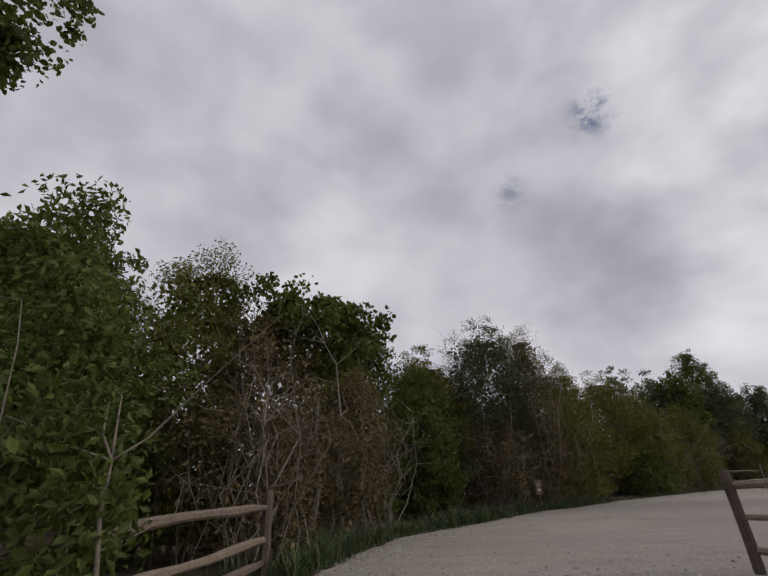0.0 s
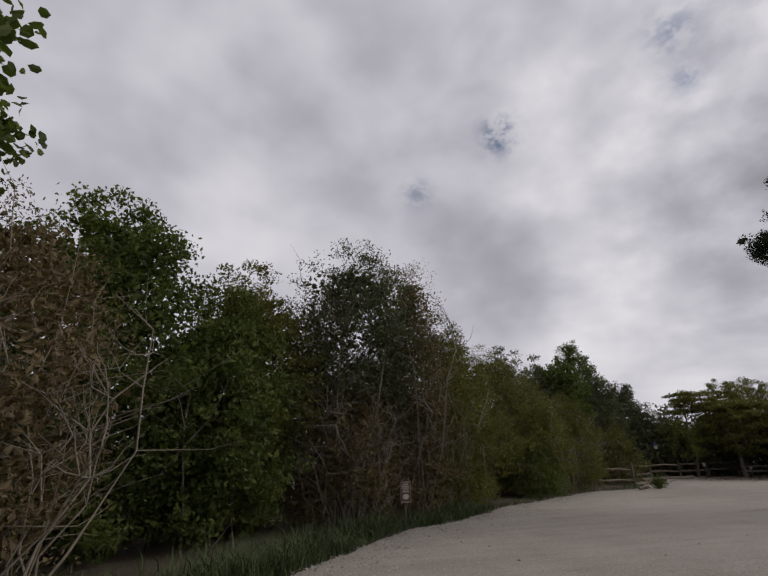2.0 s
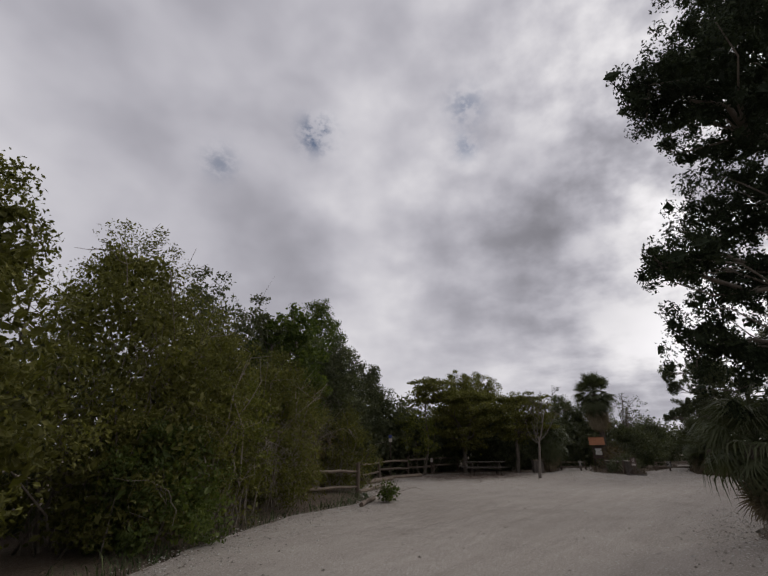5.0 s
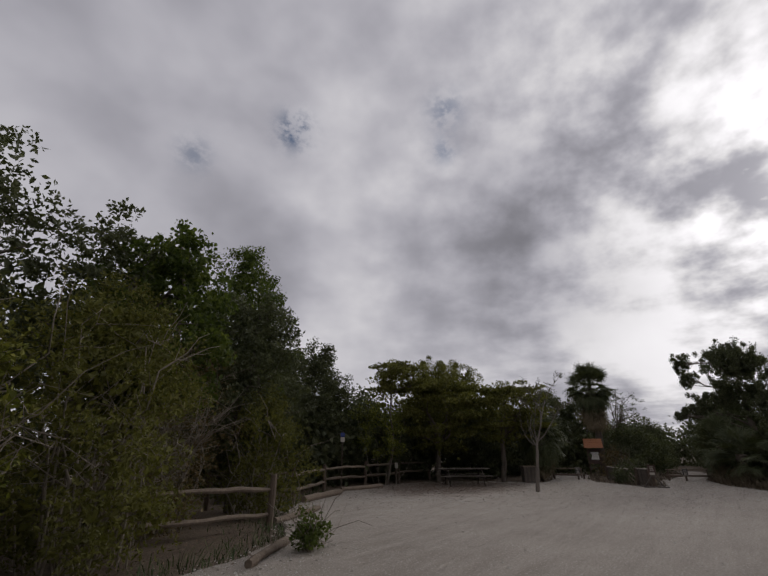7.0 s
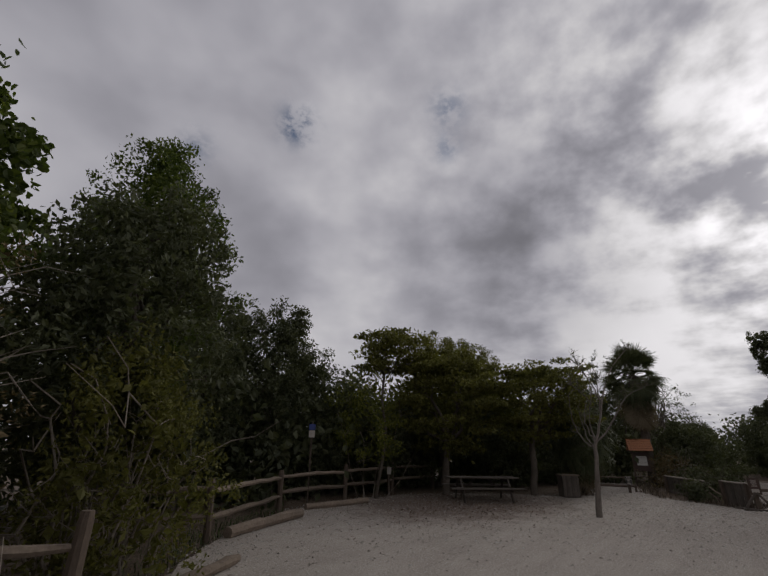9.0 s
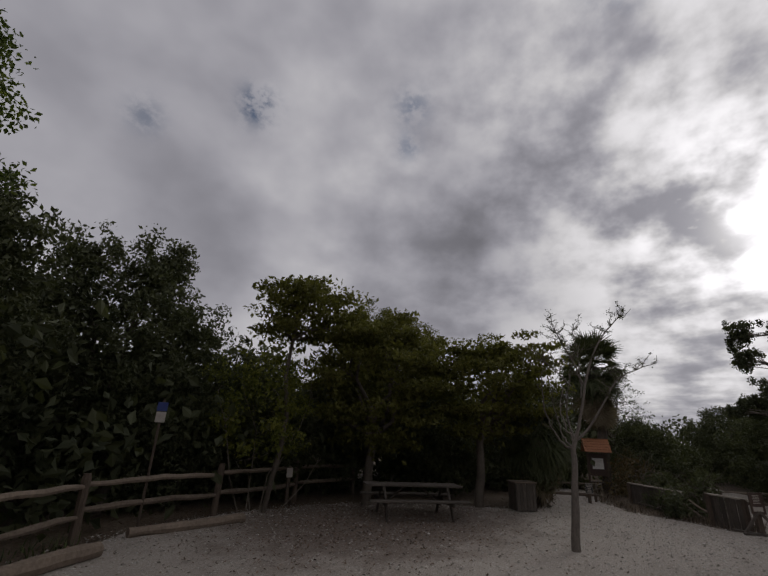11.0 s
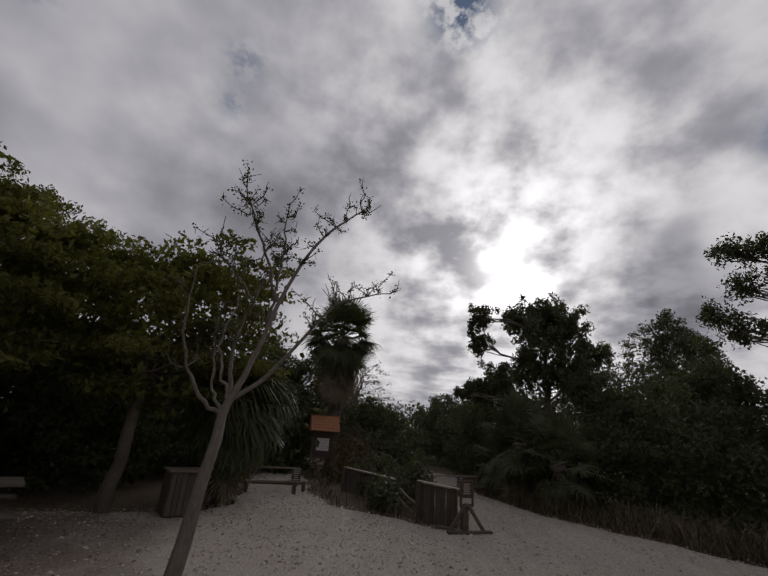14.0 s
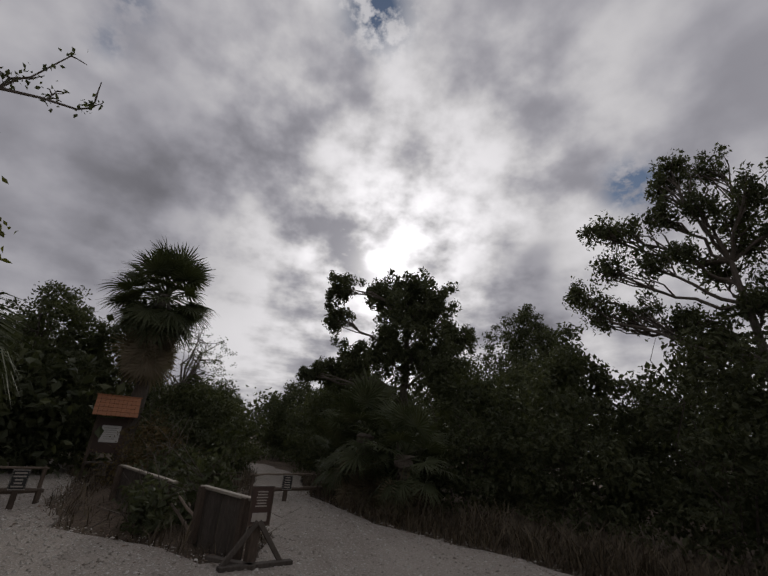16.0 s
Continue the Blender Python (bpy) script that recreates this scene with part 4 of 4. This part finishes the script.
palm("saw_palmetto", "low palmetto with drooping straw-brown skirt", 15.2, 15.2, 1.6, 44, 60, 0.72, 3, fans=LONG_FAN, skirt=0.5)
palm("saw_palmetto", "palmetto with drooping fronds at the sand edge", 37.1, 19.25, 1.7, 34, 60, 1.1, 4, skirt=0.7)
palm("saw_palmetto", "palmetto with drooping fronds at the sand edge", 35.7, 18.6, 1.3, 28, 46, 1.0, 5, skirt=0.6)
palm("saw_palmetto", "palmetto with drooping fronds at the sand edge", 38.8, 19.4, 1.0, 26, 14, 0.9, 6)
make_grass("green_grass", "tall green grass between shrubs and sand", GRASS, 120000, (-8, 4, 7, 20), lambda x, y: np.where(inside(x, y), 0, np.exp(-(edge_gap(x, y) / 1.0) ** 2)), 0.40, 3)
make_grass("edge_grass", "short grass tufts along the shrubs", GRASS, 60000, (3, 22, 18, 32), lambda x, y: np.where(inside(x, y), 0, np.exp(-(edge_gap(x, y) / 0.7) ** 2) * 0.6), 0.22, 4)
make_grass("dry_grass", "dry brown grass along the edge of the sand", DRY_GRASS, 90000, (28, 44, 12, 27), lambda x, y: np.where(inside(x, y), 0, np.exp(-(edge_gap(x, y) / 0.8) ** 2) * np.where((y > 21.8) & (x < 39), 0.25, 0.55)), 0.30, 5)
make_grass("brown_undergrowth", "brown undergrowth beside the sand", DRY_GRASS, 70000, (28, 41, 12, 21), lambda x, y: np.where(inside(x, y), 0, np.exp(-((edge_gap(x, y) - 1.1) / 1.0) ** 2) * 0.6), 0.55, 6)

# ---- built things ----


def rail_mesh(a, b, rad, rng, mat, sides=7):
    p = bend(a, b, rng, 9, 0.012)
    r = rad * (1 + 0.10 * rng.normal(size=9))
    r[0], r[-1] = r[0] * 0.75, r[-1] * 0.7
    p = np.concatenate([p[:1], p, p[-1:]])
    p[0] += (p[1] - p[2]) * 0.02
    p[-1] += (p[-2] - p[-3]) * 0.02
    V, F = tubes([(p, np.concatenate([[0.004], r, [0.004]]))], sides)
    return fast_mesh("rail", V, F, mat)


def fence(label, points, height, rails, seed, post_r=0.075, rail_r=0.052):
    rng = np.random.default_rng(seed)
    x0, y0 = points[0]
    root = thing("rail_fence", x0, y0, 0, label, "fence")
    for x, y in points:
        h = height * rng.uniform(0.97, 1.05)
        z = np.array([-0.15, 0.0, h * 0.3, h * 0.6, h * 0.92, h, h + 0.004])
        p = np.stack([x - x0 + 0.02 * rng.normal() * z, y - y0 + 0.02 * rng.normal() * z, z], 1)
        V, F = tubes([(p, post_r * np.array([1.05, 1.02, 1.0, 0.98, 0.97, 0.8, 0.01]))], 8)
        V[:, :2] += rng.normal(size=(len(V), 2)) * 0.004
        child("post", fast_mesh("post", V, F, POST), root)
    for (ax, ay), (bx, by) in zip(points, points[1:]):
        for z in rails:
            d = rng.normal(size=2) * 0.03
            child("rail", rail_mesh((ax - x0, ay - y0, z + d[0]), (bx - x0, by - y0, z + d[1]), rail_r, rng, RAIL), root)
    return root


fence("weathered split-rail fence beside the sandy entrance", [(-6.85, 7.1), (-7.25, 2.9), (-7.6, -0.3)], 1.12, (0.88, 0.5, 0.2), 1)
fence("dark split-rail fence with three rails at the entrance", [(-0.85, 6.25), (0.6, 4.6), (2.1, 2.9)], 1.1, (0.92, 0.58, 0.24), 2, 0.06, 0.045)
fence("weathered split-rail fence ending at the sand beside twiggy shrubs", [(12.7, 27.2), (15.78, 26.82)], 1.05, (0.80, 0.30), 7)
fence("weathered split-rail fence along the shrubs and picnic ground", [(16.4, 30.7), (18.8, 29.75), (21.95, 31.75), (25.0, 32.3), (27.8, 32.5), (30.6, 32.5)], 1.05, (0.88, 0.46), 3)


def log(label, a, b, rad, seed, mat=RAIL):
    rng = np.random.default_rng(seed)
    ax, ay = a
    root = thing("border_log", ax, ay, 0, label, "log", "border logs")
    p = bend((0, 0, rad * 0.8), (b[0] - ax, b[1] - ay, rad * 0.8), rng, 10, 0.01)
    r = rad * (1 + 0.07 * rng.normal(size=10))
    p = np.concatenate([p[:1], p, p[-1:]])
    V, F = tubes([(p, np.concatenate([[0.005], r, [0.005]]))], 9)
    V[:, 2] = np.maximum(V[:, 2] + rng.normal(size=len(V)) * 0.006, -0.03)
    child("log", fast_mesh("log", V, F, mat), root)


log("long weathered border log lying on gravel", (19.25, 29.8), (21.85, 30.75), 0.11, 1)
log("long weathered border log lying on gravel", (22.7, 31.55), (25.0, 31.3), 0.09, 2)
log("long weathered border log lying on gravel", (16.2, 27.2), (18.4, 28.1), 0.075, 3)
log("short weathered border log near the fence end", (13.6, 24.3), (15.0, 25.2), 0.07, 4)


def bars(panel, w, h, rows, mat, depth, seed, z0=0.0):
    """Plain bars in place of lines of writing, on the -y face of a panel."""
    rng = random.Random(seed)
    for i in range(rows):
        wide = w * rng.uniform(0.55, 0.92)
        z = z0 + h * (0.5 - (i + 0.5) / rows)
        part("text_bar", box(wide, 0.004, h / rows * 0.42, (0, -depth / 2 - 0.003, z), bevel=0), mat, panel)


def board_sign(name, label, x, y, turn, post_h, w, h, z, face, ink, rows, picture=False, seed=0, stake=0.045):
    root = thing(name, x, y, 0, label, "sign", turn=turn)
    part("post", box(stake, stake, post_h + 0.1, (0, 0.02 + stake / 2, post_h / 2 - 0.05)), POST, root)
    panel = part("panel", box(w, 0.018, h, (0, 0, 0), bevel=0.003), face, root)
    panel.matrix_basis = pose(0, 0, z)
    for sx, sz, ax, az in ((w, 0.012, 0, h / 2 - 0.012), (w, 0.012, 0, -h / 2 + 0.012), (0.012, h - 0.03, w / 2 - 0.010, 0), (0.012, h - 0.03, -w / 2 + 0.010, 0)):
        part("border", box(sx - 0.008, 0.004, sz, (ax, -0.012, az), bevel=0), ink, panel)
    if picture:
        bars(panel, w * 0.8, h * 0.45, rows, ink, 0.018, seed, h * 0.19)
        bm = bmesh.new()
        bmesh.ops.create_uvsphere(bm, u_segments=12, v_segments=6, radius=1.0)
        bm.transform(pose(0, -0.012, -h * 0.22) @ Matrix.Diagonal((w * 0.30, 0.003, h * 0.13, 1)))
        part("picture", bm, ink, panel, "pale oval picture")
    else:
        bars(panel, w * 0.8, h * 0.8, rows, ink, 0.018, seed)
    return root


board_sign("notice_sign", "small brown notice board with pale lettering on a post", 0.05, 16.9, 4, 0.98, 0.26, 0.43, 0.76, SIGN_BROWN, SIGN_PALE, 5, True, 1)
board_sign("path_sign", "small black sign with pale lettering on a short post", 35.0, 25.75, -66, 0.52, 0.24, 0.33, 0.46, SIGN_BLACK, SIGN_PALE, 5, False, 2, 0.09)
board_sign("path_sign", "small black sign with pale lettering on a short post", 37.2, 21.1, -80, 0.46, 0.24, 0.33, 0.42, SIGN_BLACK, SIGN_PALE, 5, False, 3, 0.09)
blue = thing("parking_sign", 23.05, 31.9, 0, "blue and white metal sign on a slim post", "sign", turn=-40)
part("post", box(0.045, 0.03, 2.4, (0, 0.025, 1.15)), POST, blue)
top_plate = part("blue_plate", box(0.19, 0.008, 0.17, (0, 0, 2.2), bevel=0.002), SIGN_BLUE, blue, "blue metal plate")
part("white_plate", box(0.18, 0.008, 0.2, (0, -0.001, 2.0), bevel=0.002), SIGN_PALE, blue, "white metal plate")
note = thing("fence_notice", 27.1, 32.1, 0, "small white notice on a short wooden post", "sign", turn=-25)
part("post", box(0.08, 0.08, 1.0, (0, 0.05, 0.45)), POST, note)
part("plate", box(0.17, 0.01, 0.24, (0, -0.005, 0.82), bevel=0.002), SIGN_PALE, note, "white plate")


def picnic_table():
    root = thing("picnic_table", 28.2, 28.95, 0, "weathered wooden picnic table with two benches under the trees", "picnic table", turn=-47)
    for i in range(5):
        part("top_plank", box(2.4, 0.138, 0.04, (0, -0.3 + i * 0.15, 0.72), bevel=0.005, wob=0.003), BOARD, root)
    for side in (-1, 1):
        for i in range(2):
            part("bench_plank", box(2.4, 0.138, 0.04, (0, side * (0.66 + i * 0.148), 0.43), bevel=0.005, wob=0.003), BOARD, root)
    for e in (-0.8, 0.8):
        part("bench_beam", box(0.04, 1.62, 0.09, (e, 0, 0.365)), BOARD, root)
        part("top_beam", box(0.04, 0.72, 0.09, (e, 0, 0.655)), BOARD, root)
        for side in (-1, 1):
            part("leg", box(0.042, 0.09, 0.86, (e + 0.042, side * 0.44, 0.345), (side * 32, 0, 0)), BOARD, root)
        part("brace", box(0.75, 0.07, 0.04, (e * 0.55, 0, 0.5), (0, 38 if e > 0 else -38, 0)), BOARD, root)


picnic_table()


def bin_box():
    root = thing("slatted_bin", 31.5, 27.1, 0, "dark slatted wooden bin enclosure with a pale lid", "litter bin", turn=-52)
    for i in range(6):
        for side in (-1, 1):
            part("slat", box(0.105, 0.022, 0.88, (-0.29 + i * 0.117, side * 0.34, 0.47), wob=0.003), BOARD, root)
            part("slat", box(0.022, 0.105, 0.88, (side * 0.365, -0.29 + i * 0.117, 0.47), wob=0.003), BOARD, root)
    part("inner_can", box(0.6, 0.6, 0.84, (0, 0, 0.44), bevel=0.03), SIGN_BLACK, root, "dark inner can")
    part("lid", box(0.84, 0.78, 0.05, (0, 0, 0.94), bevel=0.01), RAIL, root, "pale wooden lid")
    return root


bin_box().scale = (0.8, 0.8, 0.8)


def kiosk():
    root = thing("information_kiosk", 39.3, 25.85, 0, "wooden information kiosk with an orange shingled roof", "kiosk", turn=-72)
    for x in (-0.55, 0.55):
        part("post", box(0.11, 0.11, 2.0, (x, 0, 0.95)), POST, root)
    part("board", box(1.0, 0.04, 0.95, (0, 0, 1.18)), SIGN_BROWN, root, "brown notice board")
    part("poster", box(0.66, 0.008, 0.46, (0.02, -0.03, 1.22), bevel=0), SIGN_WHITE, root, "pale printed poster")
    for i, (w, z) in enumerate(((0.5, 1.38), (0.4, 1.32), (0.46, 1.26), (0.3, 1.20), (0.44, 1.14), (0.38, 1.08))):
        part("text_bar", box(w, 0.004, 0.014, (0.02, -0.037, z), bevel=0), SIGN_PALE, root)
    part("bench", box(1.1, 0.3, 0.05, (0, -0.2, 0.45)), BOARD, root)
    for side in (-1, 1):
        for i in range(5):
            y, z = side * (0.08 + i * 0.135), 2.22 - i * 0.112
            for j in range(10):
                part("shingle", box(0.148, 0.165, 0.018, (-0.7 + j * 0.155, y, z + random.uniform(-0.004, 0.004)), (side * -39, 0, 0), bevel=0.003), TILE, root)
    part("ridge", box(1.62, 0.09, 0.04, (0, 0, 2.29)), TILE, root)
    for x in (-0.72, 0.72):
        part("gable", box(0.03, 0.9, 0.05, (x, 0, 1.72)), POST, root)
    return root


kiosk().scale = (0.68, 0.68, 0.93)


def board_wall(label, a, b, h, seed):
    """A low wall of upright boards with a cap rail."""
    rng = random.Random(seed)
    dx, dy = b[0] - a[0], b[1] - a[1]
    length = math.hypot(dx, dy)
    root = thing("low_board_wall", a[0], a[1], 0, label, "board wall", turn=math.degrees(math.atan2(dy, dx)))
    n = int(length / 0.16)
    for i in range(n):
        part("board", box(0.145, 0.028, h + 0.05, ((i + 0.5) * length / n, rng.uniform(-0.006, 0.006), h / 2 - 0.03 + rng.uniform(-0.02, 0.0)), (0, rng.uniform(-1, 1), 0), wob=0.003), BOARD, root)
    part("cap_rail", box(length + 0.1, 0.10, 0.04, (length / 2, 0, h + 0.012)), PALE_WOOD, root, "pale worn cap rail")
    for x in (0.04, length - 0.04):
        part("post", box(0.09, 0.09, h + 0.05, (x, 0.062, h / 2)), POST, root)
    return root


board_wall("low wall of upright weathered boards round the planting bed", (32.32, 21.9), (33.3, 22.6), 0.70, 1)
board_wall("low wall of upright weathered boards round the planting bed", (34.3, 23.2), (36.5, 24.6), 0.62, 2)
for sx, sy, ex, ey, ez in ((33.25, 22.35, 34.1, 23.15, 0.55), (33.7, 22.7, 34.3, 23.4, 0.5)):
    stick = thing("leaning_stick", sx, sy, 0, "grey stick leaning on the planting bed", "stick", "leaning sticks")
    V, F = tubes([(bend((0, 0, 0.01), (ex - sx, ey - sy, ez), np.random.default_rng(int(sx * 10)), 6, 0.03), np.linspace(0.03, 0.018, 6))], 6)
    child("stick", fast_mesh("stick", V, F, RAIL), stick)


def sign_stand():
    root = thing("sign_stand", 32.12, 21.80, 0, "wooden A-frame stand with a small framed notice", "sign stand", turn=-68)
    part("foot_board", box(0.95, 0.10, 0.05, (0.05, -0.12, 0.025)), BOARD, root)
    part("foot_board", box(0.10, 0.7, 0.05, (-0.2, 0.1, 0.025), (0, 0, 35)), BOARD, root)
    part("post", box(0.12, 0.12, 0.82, (0, 0, 0.41)), POST, root)
    part("brace", box(0.06, 0.045, 0.62, (-0.2, -0.085, 0.26), (0, 38, 0)), BOARD, root)
    part("brace", box(0.06, 0.045, 0.62, (0.2, -0.085, 0.26), (0, -38, 0)), BOARD, root)
    panel = part("panel", box(0.30, 0.02, 0.46, bevel=0.003), SIGN_BROWN, root, "brown framed notice")
    panel.matrix_basis = pose(0, -0.075, 0.68)
    for sx, sz, ax, az in ((0.30, 0.02, 0, 0.22), (0.30, 0.02, 0, -0.22), (0.02, 0.42, 0.14, 0), (0.02, 0.42, -0.14, 0)):
        part("frame_strip", box(sx, 0.012, sz, (ax, -0.016, az), bevel=0), POST, panel)
    bars(panel, 0.22, 0.2, 6, SIGN_PALE, 0.02, 4, 0.08)
    part("picture", box(0.2, 0.004, 0.1, (0, -0.013, -0.13), bevel=0), SIGN_PALE, panel)


sign_stand()


def low_barrier(label, a, b, z_low, z_high, back, seed):
    rng = np.random.default_rng(seed)
    root = thing("low_barrier", a[0], a[1], 0, label, "barrier", "path barriers")
    d = np.array([b[0] - a[0], b[1] - a[1]])
    child("lower_log", rail_mesh((0, 0, z_low), (d[0], d[1], z_low - 0.03), 0.05, rng, POST), root)
    child("upper_rail", rail_mesh((back[0], back[1], z_high), (back[0] + d[0], back[1] + d[1], z_high - 0.02), 0.025, rng, RAIL), root)
    for t in (0.04, 0.96):
        V, F = tubes([(np.array([[d[0] * t, d[1] * t, -0.1], [d[0] * t, d[1] * t, z_low], [d[0] * t, d[1] * t, z_low + 0.04]]), np.array([0.05, 0.05, 0.004]))], 8)
        child("post", fast_mesh("post", V, F, POST), root)
        q = np.array([back[0] + d[0] * t, back[1] + d[1] * t])
        V, F = tubes([(np.array([[*q, -0.1], [*q, z_high], [*q, z_high + 0.04]]), np.array([0.04, 0.04, 0.004]))], 8)
        child("post", fast_mesh("post", V, F, POST), root)


low_barrier("low log barrier across the path to the kiosk", (34.7, 27.0), (35.7, 25.6), 0.24, 0.5, (1.0, 0.4), 1)
low_barrier("low log barrier across the far sand path", (36.9, 21.9), (38.1, 20.1), 0.26, 0.5, (0.8, 0.1), 2)


def bare_tree():
    rng = np.random.default_rng(8)
    x0, y0 = 27.25, 25.1
    root = thing("bare_tree", x0, y0, 0, "young bare tree with pale bark and upswept branches", "tree")
    across, away = np.array([0.514, -0.858, 0.0]), np.array([0.858, 0.514, 0.0])
    foot = np.array([27.47 - x0, 24.99 - y0, 0.0])

    def at(s, z, deep=0.0):
        return foot + across * s * 0.95 + away * deep + np.array([0, 0, 1.73 + (z - 1.73) * 0.92])

    fork = at(0, 1.73)
    trunk = np.array([[0, 0, -0.1], [0.02, -0.01, 0.2], [0.07, -0.05, 0.6], [0.13, -0.08, 1.1], [0.18, -0.12, 1.5], fork, at(0.06, 1.92)])
    V, F = tubes([(trunk, np.array([0.088, 0.076, 0.066, 0.059, 0.055, 0.052, 0.036]))], 12)
    V += rng.normal(size=V.shape) * 0.004
    child("trunk", fast_mesh("trunk", V, F, DEAD, True), root)
    # limbs: steps across and up, the depth of the tip, girth, how many twigs
    limbs = [([(0, 1.72), (-0.18, 1.78), (-0.44, 2.1), (-0.56, 2.58), (-0.58, 3.25)], -0.15, 0.026, 4),
             ([(-0.02, 1.76), (-0.14, 1.97), (-0.20, 2.45), (-0.20, 2.85)], 0.35, 0.020, 4),
             ([(0.03, 1.85), (-0.08, 2.15), (-0.16, 2.5), (-0.05, 3.1)], 0.1, 0.020, 5),
             ([(0.05, 1.9), (0.0, 2.24), (0.02, 2.6), (0.21, 3.42), (0.55, 4.1)], 0.3, 0.026, 16),
             ([(0.06, 1.9), (0.19, 2.28), (0.36, 3.03), (0.69, 3.95), (1.15, 4.5), (1.45, 4.8)], -0.1, 0.036, 18),
             ([(0.06, 1.88), (0.41, 2.16), (0.74, 2.65), (1.10, 3.19), (1.43, 3.41), (1.98, 3.62)], 0.1, 0.028, 16),
             ([(0.30, 2.8), (0.36, 3.3), (0.40, 3.8), (0.38, 4.4)], 0.2, 0.020, 14),
             ([(0.38, 3.1), (0.2, 3.5), (-0.02, 3.92), (-0.25, 4.4)], -0.2, 0.022, 16),
             ([(0.10, 3.05), (-0.10, 3.35), (-0.35, 3.7)], 0.25, 0.016, 9)]
    twigs, buds = [], []
    for steps, deep, r, many in limbs:
        q = np.array([at(x, z, deep * i / (len(steps) - 1)) for i, (x, z) in enumerate(steps)])
        u = np.linspace(0, len(q) - 1, 16)
        limb = np.stack([np.interp(u, np.arange(len(q)), q[:, j]) for j in range(3)], 1)
        limb[1:-1] = (limb[:-2] + 2 * limb[1:-1] + limb[2:]) / 4
        limb[2:-1] += rng.normal(size=(13, 3)) * 0.012
        V, F = tubes([(limb, np.linspace(r, 0.007, 16))], 7)
        child("branch", fast_mesh("branch", V, F, DEAD, True), root)
        for w in range(many):
            p0 = limb[rng.integers(7, 16)]
            w = bend(p0, p0 + rng.normal(size=3) * np.array([0.15, 0.15, 0.09]) + np.array([0, 0, 0.13]), rng, 5, 0.15)
            twigs.append((w, np.linspace(0.009, 0.004, 5)))
            for p in w[1:]:
                buds.append(p + rng.normal(size=(7, 3)) * 0.024)
                if rng.uniform() < 0.6:
                    twigs.append((bend(p, p + rng.normal(size=3) * 0.06 + np.array([0, 0, 0.05]), rng, 3, 0.1), np.linspace(0.006, 0.003, 3)))
    V, F = tubes(twigs, 4)
    tagged(child("twig_spray", fast_mesh("twig_spray", V, F, BARK), root), kind="stuff")
    V, F = leaves(np.concatenate(buds), 0.034, rng, 0.6)
    tagged(child("bud", fast_mesh("bud", V, F, DARK), root), kind="stuff")


bare_tree()


def fallen_log():
    rng = np.random.default_rng(21)
    root = thing("fallen_log", -0.35, 18.6, 0, "broken bleached log with splintered slabs in the grass", "log")
    for k, (a, b, r) in enumerate((((-0.5, 0.1, 0.3), (0.35, -0.1, 0.62), 0.15), ((-0.2, -0.25, 0.2), (0.5, -0.2, 0.55), 0.07), ((-0.3, 0.3, 0.35), (0.55, 0.2, 0.72), 0.06))):
        p = bend(a, b, rng, 7, 0.05)
        V, F = tubes([(p, r * np.array([0.15, 1, 1.05, 1, 0.95, 0.9, 0.2]))], 8)
        V += rng.normal(size=V.shape) * 0.02
        child("slab", fast_mesh("slab", V, F, PALE_WOOD), root)
    V, F = tubes([(bend((0.2, 0, 0.0), (1.3, 0.2, 1.75), rng, 8, 0.06), np.linspace(0.05, 0.02, 8)), (bend((-0.4, 0.1, -0.05), (-0.6, 0.1, 0.5), rng, 5, 0.05), np.linspace(0.06, 0.04, 5)), (bend((-0.3, 0.3, 0.0), (-1.9, 0.5, 0.9), rng, 8, 0.06), np.linspace(0.045, 0.02, 8))], 6)
    child("branch", fast_mesh("branch", V, F, TWIG), root)


fallen_log()
